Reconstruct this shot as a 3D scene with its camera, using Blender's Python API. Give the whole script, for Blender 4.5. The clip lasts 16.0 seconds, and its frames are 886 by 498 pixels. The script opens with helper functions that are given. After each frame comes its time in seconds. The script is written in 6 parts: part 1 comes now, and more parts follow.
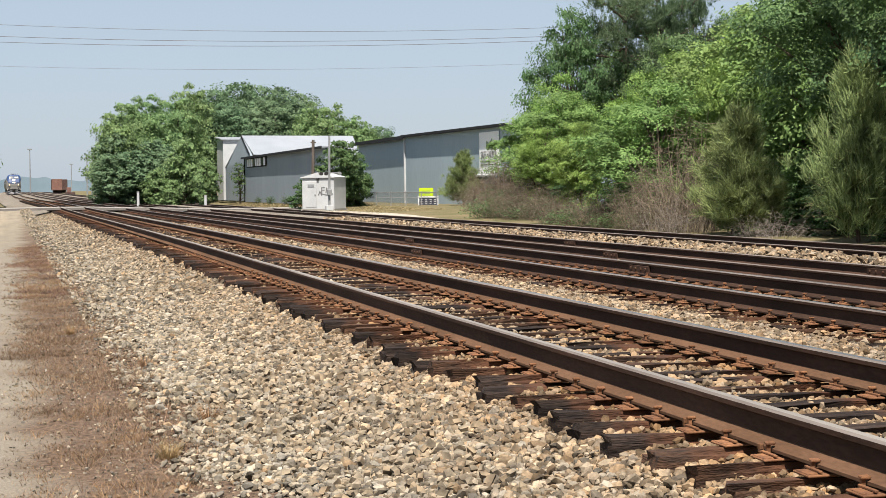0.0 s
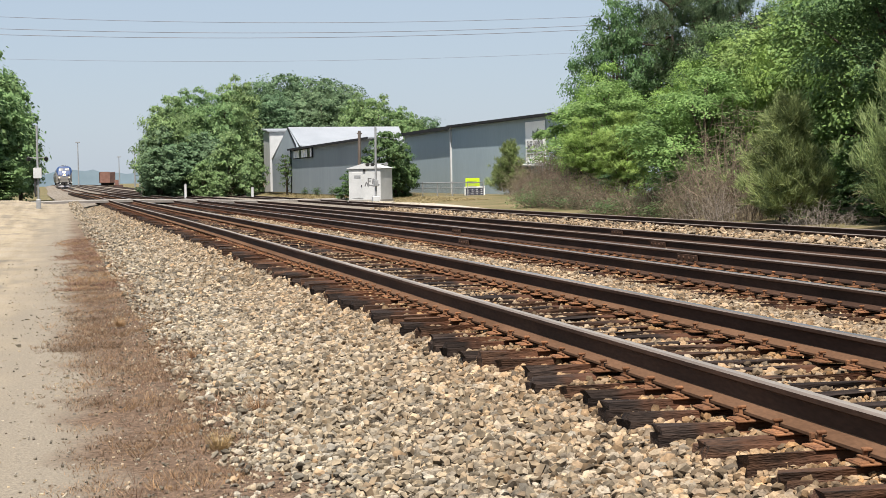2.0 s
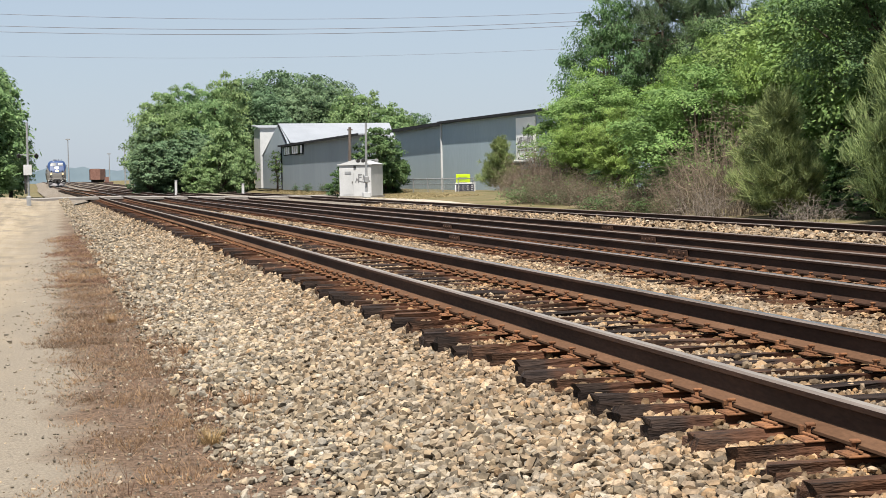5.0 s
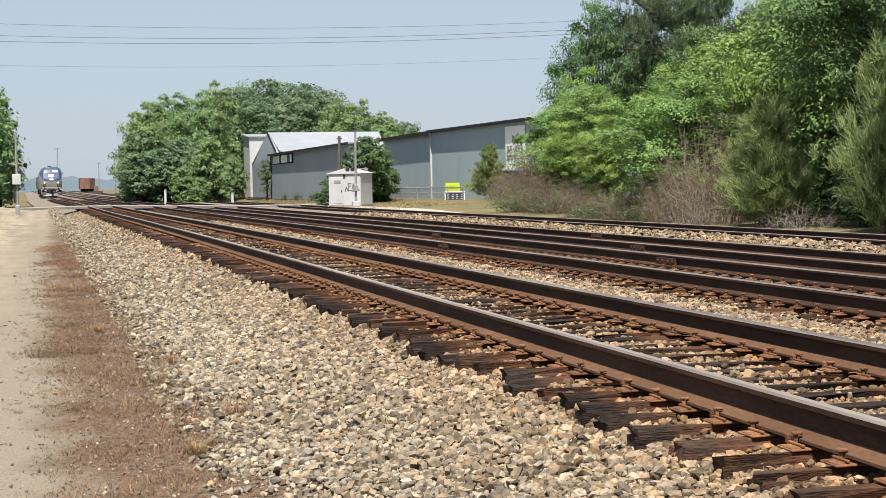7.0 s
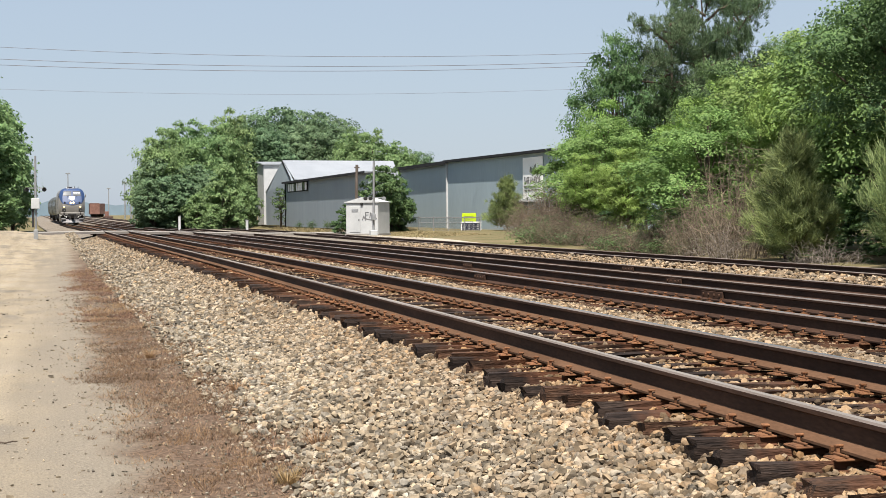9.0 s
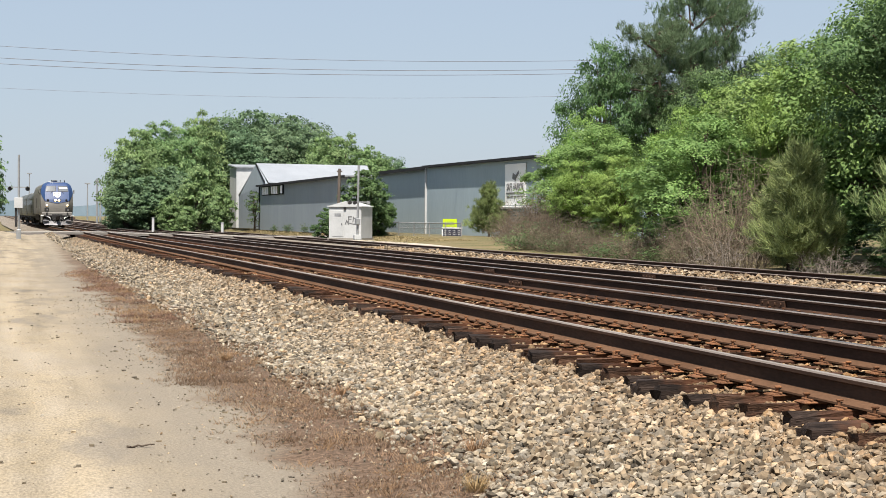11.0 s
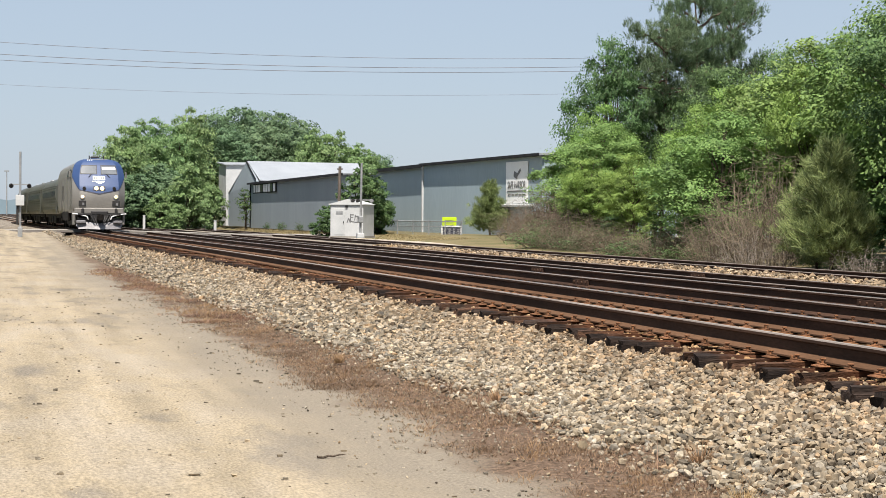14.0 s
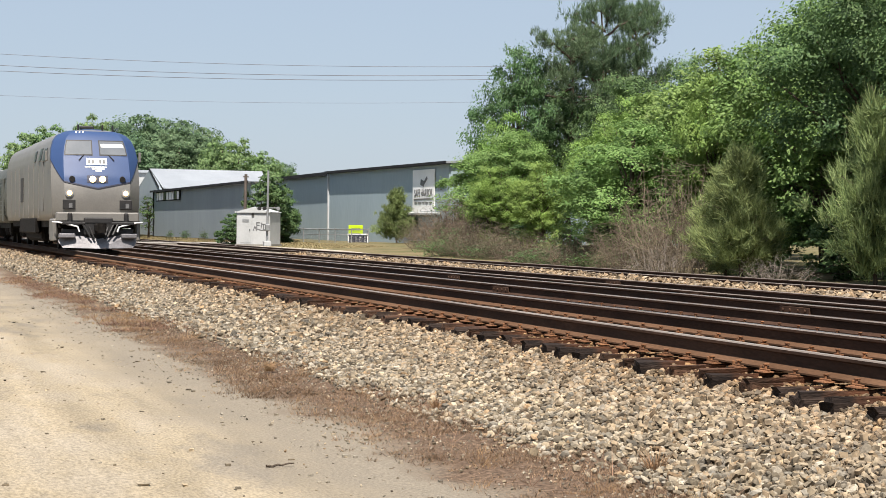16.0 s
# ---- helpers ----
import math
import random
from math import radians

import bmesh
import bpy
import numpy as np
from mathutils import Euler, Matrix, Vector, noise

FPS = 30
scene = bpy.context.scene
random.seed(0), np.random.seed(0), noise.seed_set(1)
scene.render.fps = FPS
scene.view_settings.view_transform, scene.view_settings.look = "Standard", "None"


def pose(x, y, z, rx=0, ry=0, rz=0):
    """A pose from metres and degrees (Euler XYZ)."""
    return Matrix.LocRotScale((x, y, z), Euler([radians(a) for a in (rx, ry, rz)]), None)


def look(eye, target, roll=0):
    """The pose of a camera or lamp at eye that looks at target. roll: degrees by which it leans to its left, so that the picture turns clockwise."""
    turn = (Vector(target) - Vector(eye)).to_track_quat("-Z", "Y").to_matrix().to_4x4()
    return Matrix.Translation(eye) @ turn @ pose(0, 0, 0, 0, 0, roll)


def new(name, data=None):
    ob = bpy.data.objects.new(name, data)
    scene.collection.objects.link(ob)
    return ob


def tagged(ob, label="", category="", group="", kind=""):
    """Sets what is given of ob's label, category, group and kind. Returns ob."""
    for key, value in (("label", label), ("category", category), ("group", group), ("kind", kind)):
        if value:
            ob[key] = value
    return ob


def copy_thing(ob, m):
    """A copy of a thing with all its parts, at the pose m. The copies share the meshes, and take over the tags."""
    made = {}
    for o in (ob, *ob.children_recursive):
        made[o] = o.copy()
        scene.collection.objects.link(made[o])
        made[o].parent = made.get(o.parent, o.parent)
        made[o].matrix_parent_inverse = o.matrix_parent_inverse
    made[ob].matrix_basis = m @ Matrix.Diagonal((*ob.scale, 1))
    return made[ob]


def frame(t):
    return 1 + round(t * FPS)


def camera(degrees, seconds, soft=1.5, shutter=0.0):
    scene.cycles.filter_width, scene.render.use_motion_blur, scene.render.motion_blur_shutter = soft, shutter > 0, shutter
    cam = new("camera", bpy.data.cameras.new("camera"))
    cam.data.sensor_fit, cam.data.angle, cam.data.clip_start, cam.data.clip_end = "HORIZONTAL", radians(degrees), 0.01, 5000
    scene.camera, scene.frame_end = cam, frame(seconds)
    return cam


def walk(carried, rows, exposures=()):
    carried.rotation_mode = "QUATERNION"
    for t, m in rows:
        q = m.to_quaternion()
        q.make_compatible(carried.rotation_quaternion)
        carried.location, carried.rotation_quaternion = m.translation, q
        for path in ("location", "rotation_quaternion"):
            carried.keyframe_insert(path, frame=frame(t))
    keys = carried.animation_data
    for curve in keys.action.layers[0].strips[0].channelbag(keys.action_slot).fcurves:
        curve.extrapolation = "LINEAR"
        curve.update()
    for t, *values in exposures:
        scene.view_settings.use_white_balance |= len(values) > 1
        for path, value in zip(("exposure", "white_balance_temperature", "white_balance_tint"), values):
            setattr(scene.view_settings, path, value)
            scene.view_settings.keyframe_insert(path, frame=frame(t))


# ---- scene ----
cam = camera(27.2, 16.0, soft=0.7)
PATH = [
    (0, (-3.443, -0.895, 1.256), (-2.995, 1.053, 1.188), -0.6),
    (0.5, (-3.439, -0.895, 1.252), (-3.015, 1.058, 1.177), -0.7),
    (1, (-3.448, -0.899, 1.257), (-3.038, 1.057, 1.177), -0.8),
    (1.5, (-3.458, -0.906, 1.259), (-3.057, 1.052, 1.179), -0.8),
    (2, (-3.455, -0.896, 1.257), (-3.057, 1.062, 1.179), -1.0),
    (2.5, (-3.454, -0.888, 1.25), (-3.056, 1.071, 1.172), -1.0),
    (3, (-3.464, -0.922, 1.252), (-3.066, 1.037, 1.174), -1.0),
    (5.5, (-3.457, -0.931, 1.248), (-3.046, 1.024, 1.165), -1.2),
    (6, (-3.448, -0.921, 1.249), (-3.034, 1.034, 1.17), -1.3),
    (6.5, (-3.445, -0.92, 1.252), (-3.027, 1.034, 1.176), -1.3),
    (7, (-3.432, -0.901, 1.247), (-3.013, 1.054, 1.174), -1.2),
    (7.5, (-3.455, -0.911, 1.25), (-3.037, 1.043, 1.182), -1.1),
    (8, (-3.526, -0.898, 1.248), (-3.111, 1.058, 1.189), -0.9),
    (8.5, (-3.681, -0.8, 1.237), (-3.268, 1.156, 1.188), -0.7),
    (9, (-3.966, -0.675, 1.25), (-3.554, 1.282, 1.21), -0.4),
    (9.2, (-4.143, -0.614, 1.245), (-3.728, 1.342, 1.21), -0.3),
    (11.3, (-5.461, 0.063, 1.212), (-4.997, 2.008, 1.177), 0.4),
    (11.5, (-5.544, 0.113, 1.21), (-5.076, 2.057, 1.172), 0.4),
    (12, (-5.872, 0.23, 1.224), (-5.394, 2.171, 1.18), 0.7),
    (12.5, (-6.134, 0.462, 1.231), (-5.653, 2.403, 1.187), 0.7),
    (13, (-6.419, 0.693, 1.221), (-5.939, 2.634, 1.183), 0.4),
    (13.5, (-6.616, 0.903, 1.193), (-6.136, 2.844, 1.158), 0.5),
    (14, (-6.793, 1.102, 1.194), (-6.308, 3.042, 1.159), 0.5),
    (14.5, (-6.874, 1.14, 1.188), (-6.373, 3.076, 1.152), 0.4),
    (15, (-6.893, 1.214, 1.191), (-6.368, 3.143, 1.152), -0.0),
    (15.5, (-6.99, 1.223, 1.179), (-6.437, 3.145, 1.142), 0.1),
    (16, (-7.098, 1.317, 1.171), (-6.509, 3.228, 1.146), 0.5),
]
walk(cam, [(t, look(eye, target, roll)) for t, eye, target, roll in PATH])

# ---------- light ----------
world = bpy.data.worlds.new("world")
scene.world = world
world.use_nodes = True
wn = world.node_tree
sky = wn.nodes.new("ShaderNodeTexSky")
sky.sky_type = "NISHITA"
sky.sun_disc = False
SUN = Vector((-0.17, -0.46, 0.87)).normalized()
sky.sun_elevation = math.asin(SUN.z)
sky.sun_rotation = math.atan2(SUN.x, SUN.y)
sky.air_density, sky.dust_density, sky.ozone_density = 1.0, 0.6, 1.5
wn.nodes["Background"].inputs[1].default_value = 0.060
veil = wn.nodes.new("ShaderNodeMixRGB")  # an even summer haze over the whole sky
veil.inputs[0].default_value, veil.inputs[2].default_value = 0.75, (4.1, 4.85, 6.0, 1)
wn.links.new(sky.outputs[0], veil.inputs[1])
wn.links.new(veil.outputs[0], wn.nodes["Background"].inputs[0])
sun_data = bpy.data.lights.new("sun", "SUN")
sun_data.energy, sun_data.angle, sun_data.color = 4.8, radians(0.7), (1.0, 0.925, 0.85)
sun = new("sun", sun_data)
sun.matrix_world = look((0, 0, 60), Vector((0, 0, 60)) - SUN)
scene.view_settings.exposure = 1.0

# ---------- materials ----------


def surface(name, c1, c2, scale=4.0, rough=0.8, bump=0.3, fine=40.0, metal=0.0, rand=0.0, island=0.0, c3=None, stretch=(1, 1, 1), coords="Object", depth=0.02, spots=0.5):
    """Two colours by coarse noise, a grain by fine noise, relief; rand and island vary the value per object and per loose piece."""
    m = bpy.data.materials.new(name)
    m.use_nodes = True
    n, l = m.node_tree.nodes, m.node_tree.links
    p = n["Principled BSDF"]
    tc = n.new("ShaderNodeTexCoord")
    mp = n.new("ShaderNodeMapping")
    mp.inputs["Scale"].default_value = stretch
    l.new(tc.outputs[coords], mp.inputs[0])
    if coords == "Object" and rand:
        oi = n.new("ShaderNodeObjectInfo")
        cm = n.new("ShaderNodeCombineXYZ")
        ml = n.new("ShaderNodeMath")
        ml.operation = "MULTIPLY"
        ml.inputs[1].default_value = 37.0
        l.new(oi.outputs["Random"], ml.inputs[0])
        l.new(ml.outputs[0], cm.inputs[0])
        l.new(ml.outputs[0], cm.inputs[2])
        l.new(cm.outputs[0], mp.inputs["Location"])
    a = n.new("ShaderNodeTexNoise")
    a.inputs["Scale"].default_value, a.inputs["Detail"].default_value, a.inputs["Roughness"].default_value = scale, 5, 0.62
    b = n.new("ShaderNodeTexNoise")
    b.inputs["Scale"].default_value, b.inputs["Detail"].default_value = fine, 3
    l.new(mp.outputs[0], a.inputs[0])
    l.new(mp.outputs[0], b.inputs[0])
    ramp = n.new("ShaderNodeValToRGB")
    ramp.color_ramp.elements[0].position, ramp.color_ramp.elements[1].position = 0.36, 0.64
    ramp.color_ramp.elements[0].color, ramp.color_ramp.elements[1].color = (*c1, 1), (*c2, 1)
    if c3:
        e = ramp.color_ramp.elements.new(0.52)
        e.color = (*c3, 1)
    l.new(a.outputs[0], ramp.inputs[0])
    hsv = n.new("ShaderNodeHueSaturation")
    l.new(ramp.outputs[0], hsv.inputs["Color"])
    val = n.new("ShaderNodeMapRange")
    val.inputs[1].default_value, val.inputs[2].default_value = 0.3, 0.7
    val.inputs[3].default_value, val.inputs[4].default_value = 1 - spots * 0.5, 1 + spots * 0.5
    l.new(b.outputs[0], val.inputs[0])
    last = val.outputs[0]
    for amount, node, out in ((rand, "ShaderNodeObjectInfo", "Random"), (island, "ShaderNodeNewGeometry", "Random Per Island")):
        if amount:
            q = n.new(node)
            r = n.new("ShaderNodeMapRange")
            r.inputs[3].default_value, r.inputs[4].default_value = 1 - amount, 1 + amount
            l.new(q.outputs[out], r.inputs[0])
            k = n.new("ShaderNodeMath")
            k.operation = "MULTIPLY"
            l.new(last, k.inputs[0])
            l.new(r.outputs[0], k.inputs[1])
            last = k.outputs[0]
    l.new(last, hsv.inputs["Value"])
    l.new(hsv.outputs[0], p.inputs["Base Color"])
    p.inputs["Roughness"].default_value, p.inputs["Metallic"].default_value = rough, metal
    p.inputs["Specular IOR Level"].default_value = 0.12 if rough > 0.7 else 0.5
    if bump:
        bp = n.new("ShaderNodeBump")
        bp.inputs["Strength"].default_value, bp.inputs["Distance"].default_value = bump, depth
        ad = n.new("ShaderNodeMath")
        l.new(a.outputs[0], ad.inputs[0])
        l.new(b.outputs[0], ad.inputs[1])
        l.new(ad.outputs[0], bp.inputs["Height"])
        l.new(bp.outputs[0], p.inputs["Normal"])
    return m


def leafy(name, c1, c2, through_light=0.35, rough=0.55):
    """Leaves: colour by loose piece and by tree, some light passing through."""
    m = bpy.data.materials.new(name)
    m.use_nodes = True
    n, l = m.node_tree.nodes, m.node_tree.links
    p = n["Principled BSDF"]
    g = n.new("ShaderNodeNewGeometry")
    oi = n.new("ShaderNodeObjectInfo")
    ramp = n.new("ShaderNodeValToRGB")
    ramp.color_ramp.elements[0].color, ramp.color_ramp.elements[1].color = (*c1, 1), (*c2, 1)
    l.new(g.outputs["Random Per Island"], ramp.inputs[0])
    hsv = n.new("ShaderNodeHueSaturation")
    l.new(ramp.outputs[0], hsv.inputs["Color"])
    tc = n.new("ShaderNodeTexCoord")
    ns = n.new("ShaderNodeTexNoise")
    ns.inputs["Scale"].default_value = 0.7
    l.new(tc.outputs["Object"], ns.inputs[0])
    r = n.new("ShaderNodeMapRange")
    r.inputs[1].default_value, r.inputs[2].default_value, r.inputs[3].default_value, r.inputs[4].default_value = 0.3, 0.7, 0.7, 1.3
    l.new(ns.outputs[0], r.inputs[0])
    l.new(r.outputs[0], hsv.inputs["Value"])
    h = n.new("ShaderNodeMapRange")
    h.inputs[3].default_value, h.inputs[4].default_value = 0.482, 0.508
    l.new(oi.outputs["Random"], h.inputs[0])
    l.new(h.outputs[0], hsv.inputs["Hue"])
    l.new(hsv.outputs[0], p.inputs["Base Color"])
    p.inputs["Roughness"].default_value = rough
    p.inputs["Specular IOR Level"].default_value = 0.22
    tr = n.new("ShaderNodeBsdfTranslucent")
    l.new(hsv.outputs[0], tr.inputs[0])
    mix = n.new("ShaderNodeMixShader")
    mix.inputs[0].default_value = through_light
    l.new(p.outputs[0], mix.inputs[1])
    l.new(tr.outputs[0], mix.inputs[2])
    l.new(mix.outputs[0], n["Material Output"].inputs[0])
    return m


def glow(name, colour, strength):
    m = bpy.data.materials.new(name)
    m.use_nodes = True
    p = m.node_tree.nodes["Principled BSDF"]
    p.inputs["Base Color"].default_value = (*colour, 1)
    p.inputs["Emission Color"].default_value = (*colour, 1)
    p.inputs["Emission Strength"].default_value = strength
    return m


M = {
    "ground": surface("dry_grass_ground", (0.170, 0.135, 0.075), (0.095, 0.092, 0.040), 0.35, 0.95, 0.5, 9.0, depth=0.05),
    # near bed, darkened in colour to stand in for shade between the stones
    "bed": surface("gap_shade_ballast_base", (0.080, 0.064, 0.047), (0.040, 0.032, 0.024), 1.2, 0.95, 1.0, 18.0, depth=0.06, spots=1.4),
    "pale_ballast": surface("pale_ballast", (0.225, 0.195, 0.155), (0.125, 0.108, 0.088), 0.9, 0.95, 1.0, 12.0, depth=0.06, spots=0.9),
    "tie": surface("creosoted_tie", (0.012, 0.009, 0.008), (0.039, 0.027, 0.021), 2.5, 0.85, 0.9, 18.0, rand=0.35, stretch=(1, 9, 9), depth=0.01, spots=0.9),
    "tie_rust": surface("rust_dusted_tie", (0.022, 0.016, 0.013), (0.085, 0.046, 0.028), 2.0, 0.9, 0.9, 18.0, rand=0.3, stretch=(1.5, 7, 7), depth=0.01, spots=0.8),
    # shade under the railhead and sun on the foot are painted into the rust
    "rail_side": surface("shaded_rusty_rail_side", (0.032, 0.018, 0.012), (0.062, 0.034, 0.022), 3.0, 0.8, 0.3, 60.0, stretch=(1, 0.2, 1), depth=0.004),
    "rail_foot": surface("sunlit_orange_rusty_rail_foot", (0.084, 0.045, 0.025), (0.120, 0.066, 0.038), 2.0, 0.9, 0.3, 60.0, stretch=(1, 0.3, 1), depth=0.004, spots=0.3),
    "rail_top": surface("polished_rail_top", (0.40, 0.355, 0.305), (0.50, 0.45, 0.39), 3.0, 0.34, 0.02, 60.0, metal=1.0, stretch=(1, 0.1, 1), spots=0.1),
    "rail_worn": surface("brown_worn_rail_top", (0.175, 0.153, 0.128), (0.230, 0.204, 0.170), 3.0, 0.5, 0.03, 60.0, metal=0.0, stretch=(1, 0.1, 1), spots=0.15),
    "rail_dull": surface("dull_rail_top", (0.119, 0.098, 0.084), (0.168, 0.143, 0.126), 3.0, 0.75, 0.05, 60.0, metal=0.0, stretch=(1, 0.1, 1), spots=0.2),
    "plate": surface("rusted_plate_steel", (0.185, 0.088, 0.042), (0.115, 0.057, 0.032), 6.0, 0.9, 0.5, 60.0, rand=0.3, depth=0.004),
    "asphalt": surface("pale_worn_asphalt", (0.210, 0.196, 0.175), (0.280, 0.262, 0.231), 0.4, 0.92, 0.3, 20.0, depth=0.01, spots=0.3),
    # asphalt darkened to stand in for shadow
    "dark_asphalt": surface("shadow_dark_asphalt_edge", (0.070, 0.063, 0.056), (0.112, 0.098, 0.084), 0.8, 0.92, 0.3, 20.0),
    "gravel": surface("pale_gravel", (0.385, 0.350, 0.287), (0.301, 0.266, 0.210), 0.7, 0.95, 0.5, 14.0, spots=0.5),
    "bark": surface("bark", (0.070, 0.052, 0.038), (0.133, 0.105, 0.081), 3.0, 0.95, 1.0, 20.0, stretch=(3, 3, 0.6), depth=0.04),
    "dead": surface("grey_dead_wood", (0.182, 0.154, 0.133), (0.266, 0.234, 0.203), 3.0, 0.95, 0.4, 20.0, island=0.3),
    "dry": leafy("dry_brown_twigs", (0.090, 0.072, 0.050), (0.240, 0.198, 0.140), 0.1, 0.8),
    "straw": leafy("dead_weed_blades", (0.060, 0.035, 0.022), (0.340, 0.228, 0.142), 0.3, 0.8),
    "gold": leafy("golden_dry_grass", (0.210, 0.133, 0.059), (0.364, 0.259, 0.133), 0.3, 0.8),
    "yellow_grass": leafy("yellow_dry_grass", (0.294, 0.238, 0.126), (0.217, 0.196, 0.091), 0.3, 0.8),
    "leaf_a": leafy("fresh_green_leaves", (0.120, 0.215, 0.048), (0.230, 0.355, 0.092), 0.36),
    "leaf_b": leafy("mid_green_leaves", (0.110, 0.195, 0.055), (0.215, 0.320, 0.102), 0.36),
    "leaf_c": leafy("dark_green_leaves", (0.053, 0.107, 0.040), (0.127, 0.208, 0.077), 0.36),
    "pine": leafy("pine_needles", (0.095, 0.140, 0.055), (0.310, 0.375, 0.150), 0.3),
    "pine_dark": leafy("dark_pine_needles", (0.053, 0.093, 0.046), (0.149, 0.211, 0.108), 0.3),
    # far foliage, lightened and blued in colour to stand in for haze
    "far_leaf": leafy("haze_tinted_green_leaves", (0.120, 0.205, 0.082), (0.255, 0.365, 0.155), 0.45),
    "far_dark": leafy("haze_tinted_pine_green", (0.090, 0.158, 0.082), (0.165, 0.248, 0.130), 0.4),
    "wall": surface("slate_blue_metal_wall", (0.265, 0.333, 0.365), (0.290, 0.362, 0.395), 0.25, 0.6, 0.05, 8.0, stretch=(1, 1, 0.15), spots=0.1),
    "wall_grey": surface("grey_metal_wall", (0.198, 0.232, 0.255), (0.226, 0.262, 0.286), 0.25, 0.6, 0.05, 8.0, stretch=(1, 1, 0.15), spots=0.1),
    "roof": surface("pale_metal_roof", (0.300, 0.320, 0.340), (0.350, 0.370, 0.390), 0.3, 0.45, 0.05, 8.0, metal=0.3, spots=0.12),
    "trim_dark": surface("dark_fascia", (0.017, 0.018, 0.020), (0.028, 0.029, 0.031), 1.0, 0.95, 0.0),
    "white": surface("white_paint", (0.780, 0.780, 0.765), (0.830, 0.830, 0.815), 1.0, 0.6, 0.05, 30.0, spots=0.1),
    "pale": surface("pale_grey_painted_steel", (0.385, 0.395, 0.390), (0.450, 0.460, 0.453), 0.8, 0.55, 0.05, 30.0, spots=0.15),
    "grey_metal": surface("galvanised_steel", (0.252, 0.259, 0.259), (0.336, 0.343, 0.343), 2.0, 0.5, 0.1, 30.0, metal=0.5, spots=0.2),
    "black": surface("black_rubber_and_grease", (0.007, 0.007, 0.007), (0.017, 0.015, 0.014), 3.0, 0.6, 0.2, 30.0),
    "under": surface("dirty_underframe", (0.006, 0.005, 0.004), (0.017, 0.014, 0.012), 3.0, 0.75, 0.4, 30.0),
    "neon": surface("fluorescent_yellow_green", (0.434, 0.595, 0.000), (0.406, 0.560, 0.000), 2.0, 0.5, 0.0, spots=0.05),
    "navy": surface("dark_navy_print", (0.010, 0.012, 0.030), (0.016, 0.019, 0.042), 2.0, 0.5, 0.0),
    "ink": surface("grey_ink", (0.112, 0.112, 0.112), (0.154, 0.154, 0.154), 2.0, 0.6, 0.0),
    "loco_grey": surface("silver_grey_paint", (0.155, 0.147, 0.132), (0.188, 0.178, 0.160), 0.8, 0.42, 0.03, 20.0, metal=0.15, spots=0.12),
    "loco_blue": surface("deep_blue_paint", (0.016, 0.041, 0.118), (0.020, 0.049, 0.134), 0.8, 0.55, 0.02, 20.0, spots=0.1),
    "steel": surface("ribbed_stainless_steel", (0.085, 0.088, 0.074), (0.125, 0.128, 0.108), 0.6, 0.5, 0.05, 20.0, metal=0.55, spots=0.15),
    "plow": surface("worn_plow_steel", (0.119, 0.115, 0.119), (0.210, 0.203, 0.210), 2.0, 0.55, 0.15, 30.0, metal=0.3, spots=0.4),
    "glass": surface("dark_window_glass", (0.021, 0.025, 0.025), (0.028, 0.032, 0.032), 1.0, 0.28, 0.0),
    # pale base colour stands in for sunlight on the windscreens
    "glass_pale": surface("sun_pale_windshield", (0.115, 0.125, 0.135), (0.145, 0.155, 0.165), 1.0, 0.12, 0.0, spots=0.1),
    "lamp": glow("headlight_glow", (1.0, 0.74, 0.36), 2.6),
    "ditch": glow("ditch_light_glow", (1.0, 0.66, 0.26), 1.7),
    # red dulled in its colour to stand in for haze at that distance
    "rust_red": surface("haze_dulled_red_freight_paint", (0.150, 0.080, 0.062), (0.195, 0.110, 0.086), 0.6, 0.8, 0.1, 10.0),
    "dark_freight": surface("dark_brown_freight_paint", (0.063, 0.038, 0.032), (0.091, 0.059, 0.049), 0.6, 0.8, 0.1, 10.0),
    "wood_pole": surface("weathered_pole_wood", (0.077, 0.063, 0.052), (0.133, 0.112, 0.095), 2.0, 0.9, 0.4, 20.0, stretch=(4, 4, 0.4)),
    "wire": surface("dark_cable", (0.070, 0.070, 0.077), (0.098, 0.098, 0.105), 2.0, 0.6, 0.0),
    # horizon ridge with aerial haze mixed into its colour
    "haze": surface("haze_tinted_ridge", (0.160, 0.220, 0.264), (0.188, 0.248, 0.292), 0.02, 1.0, 0.0, 0.2, spots=0.1),
}


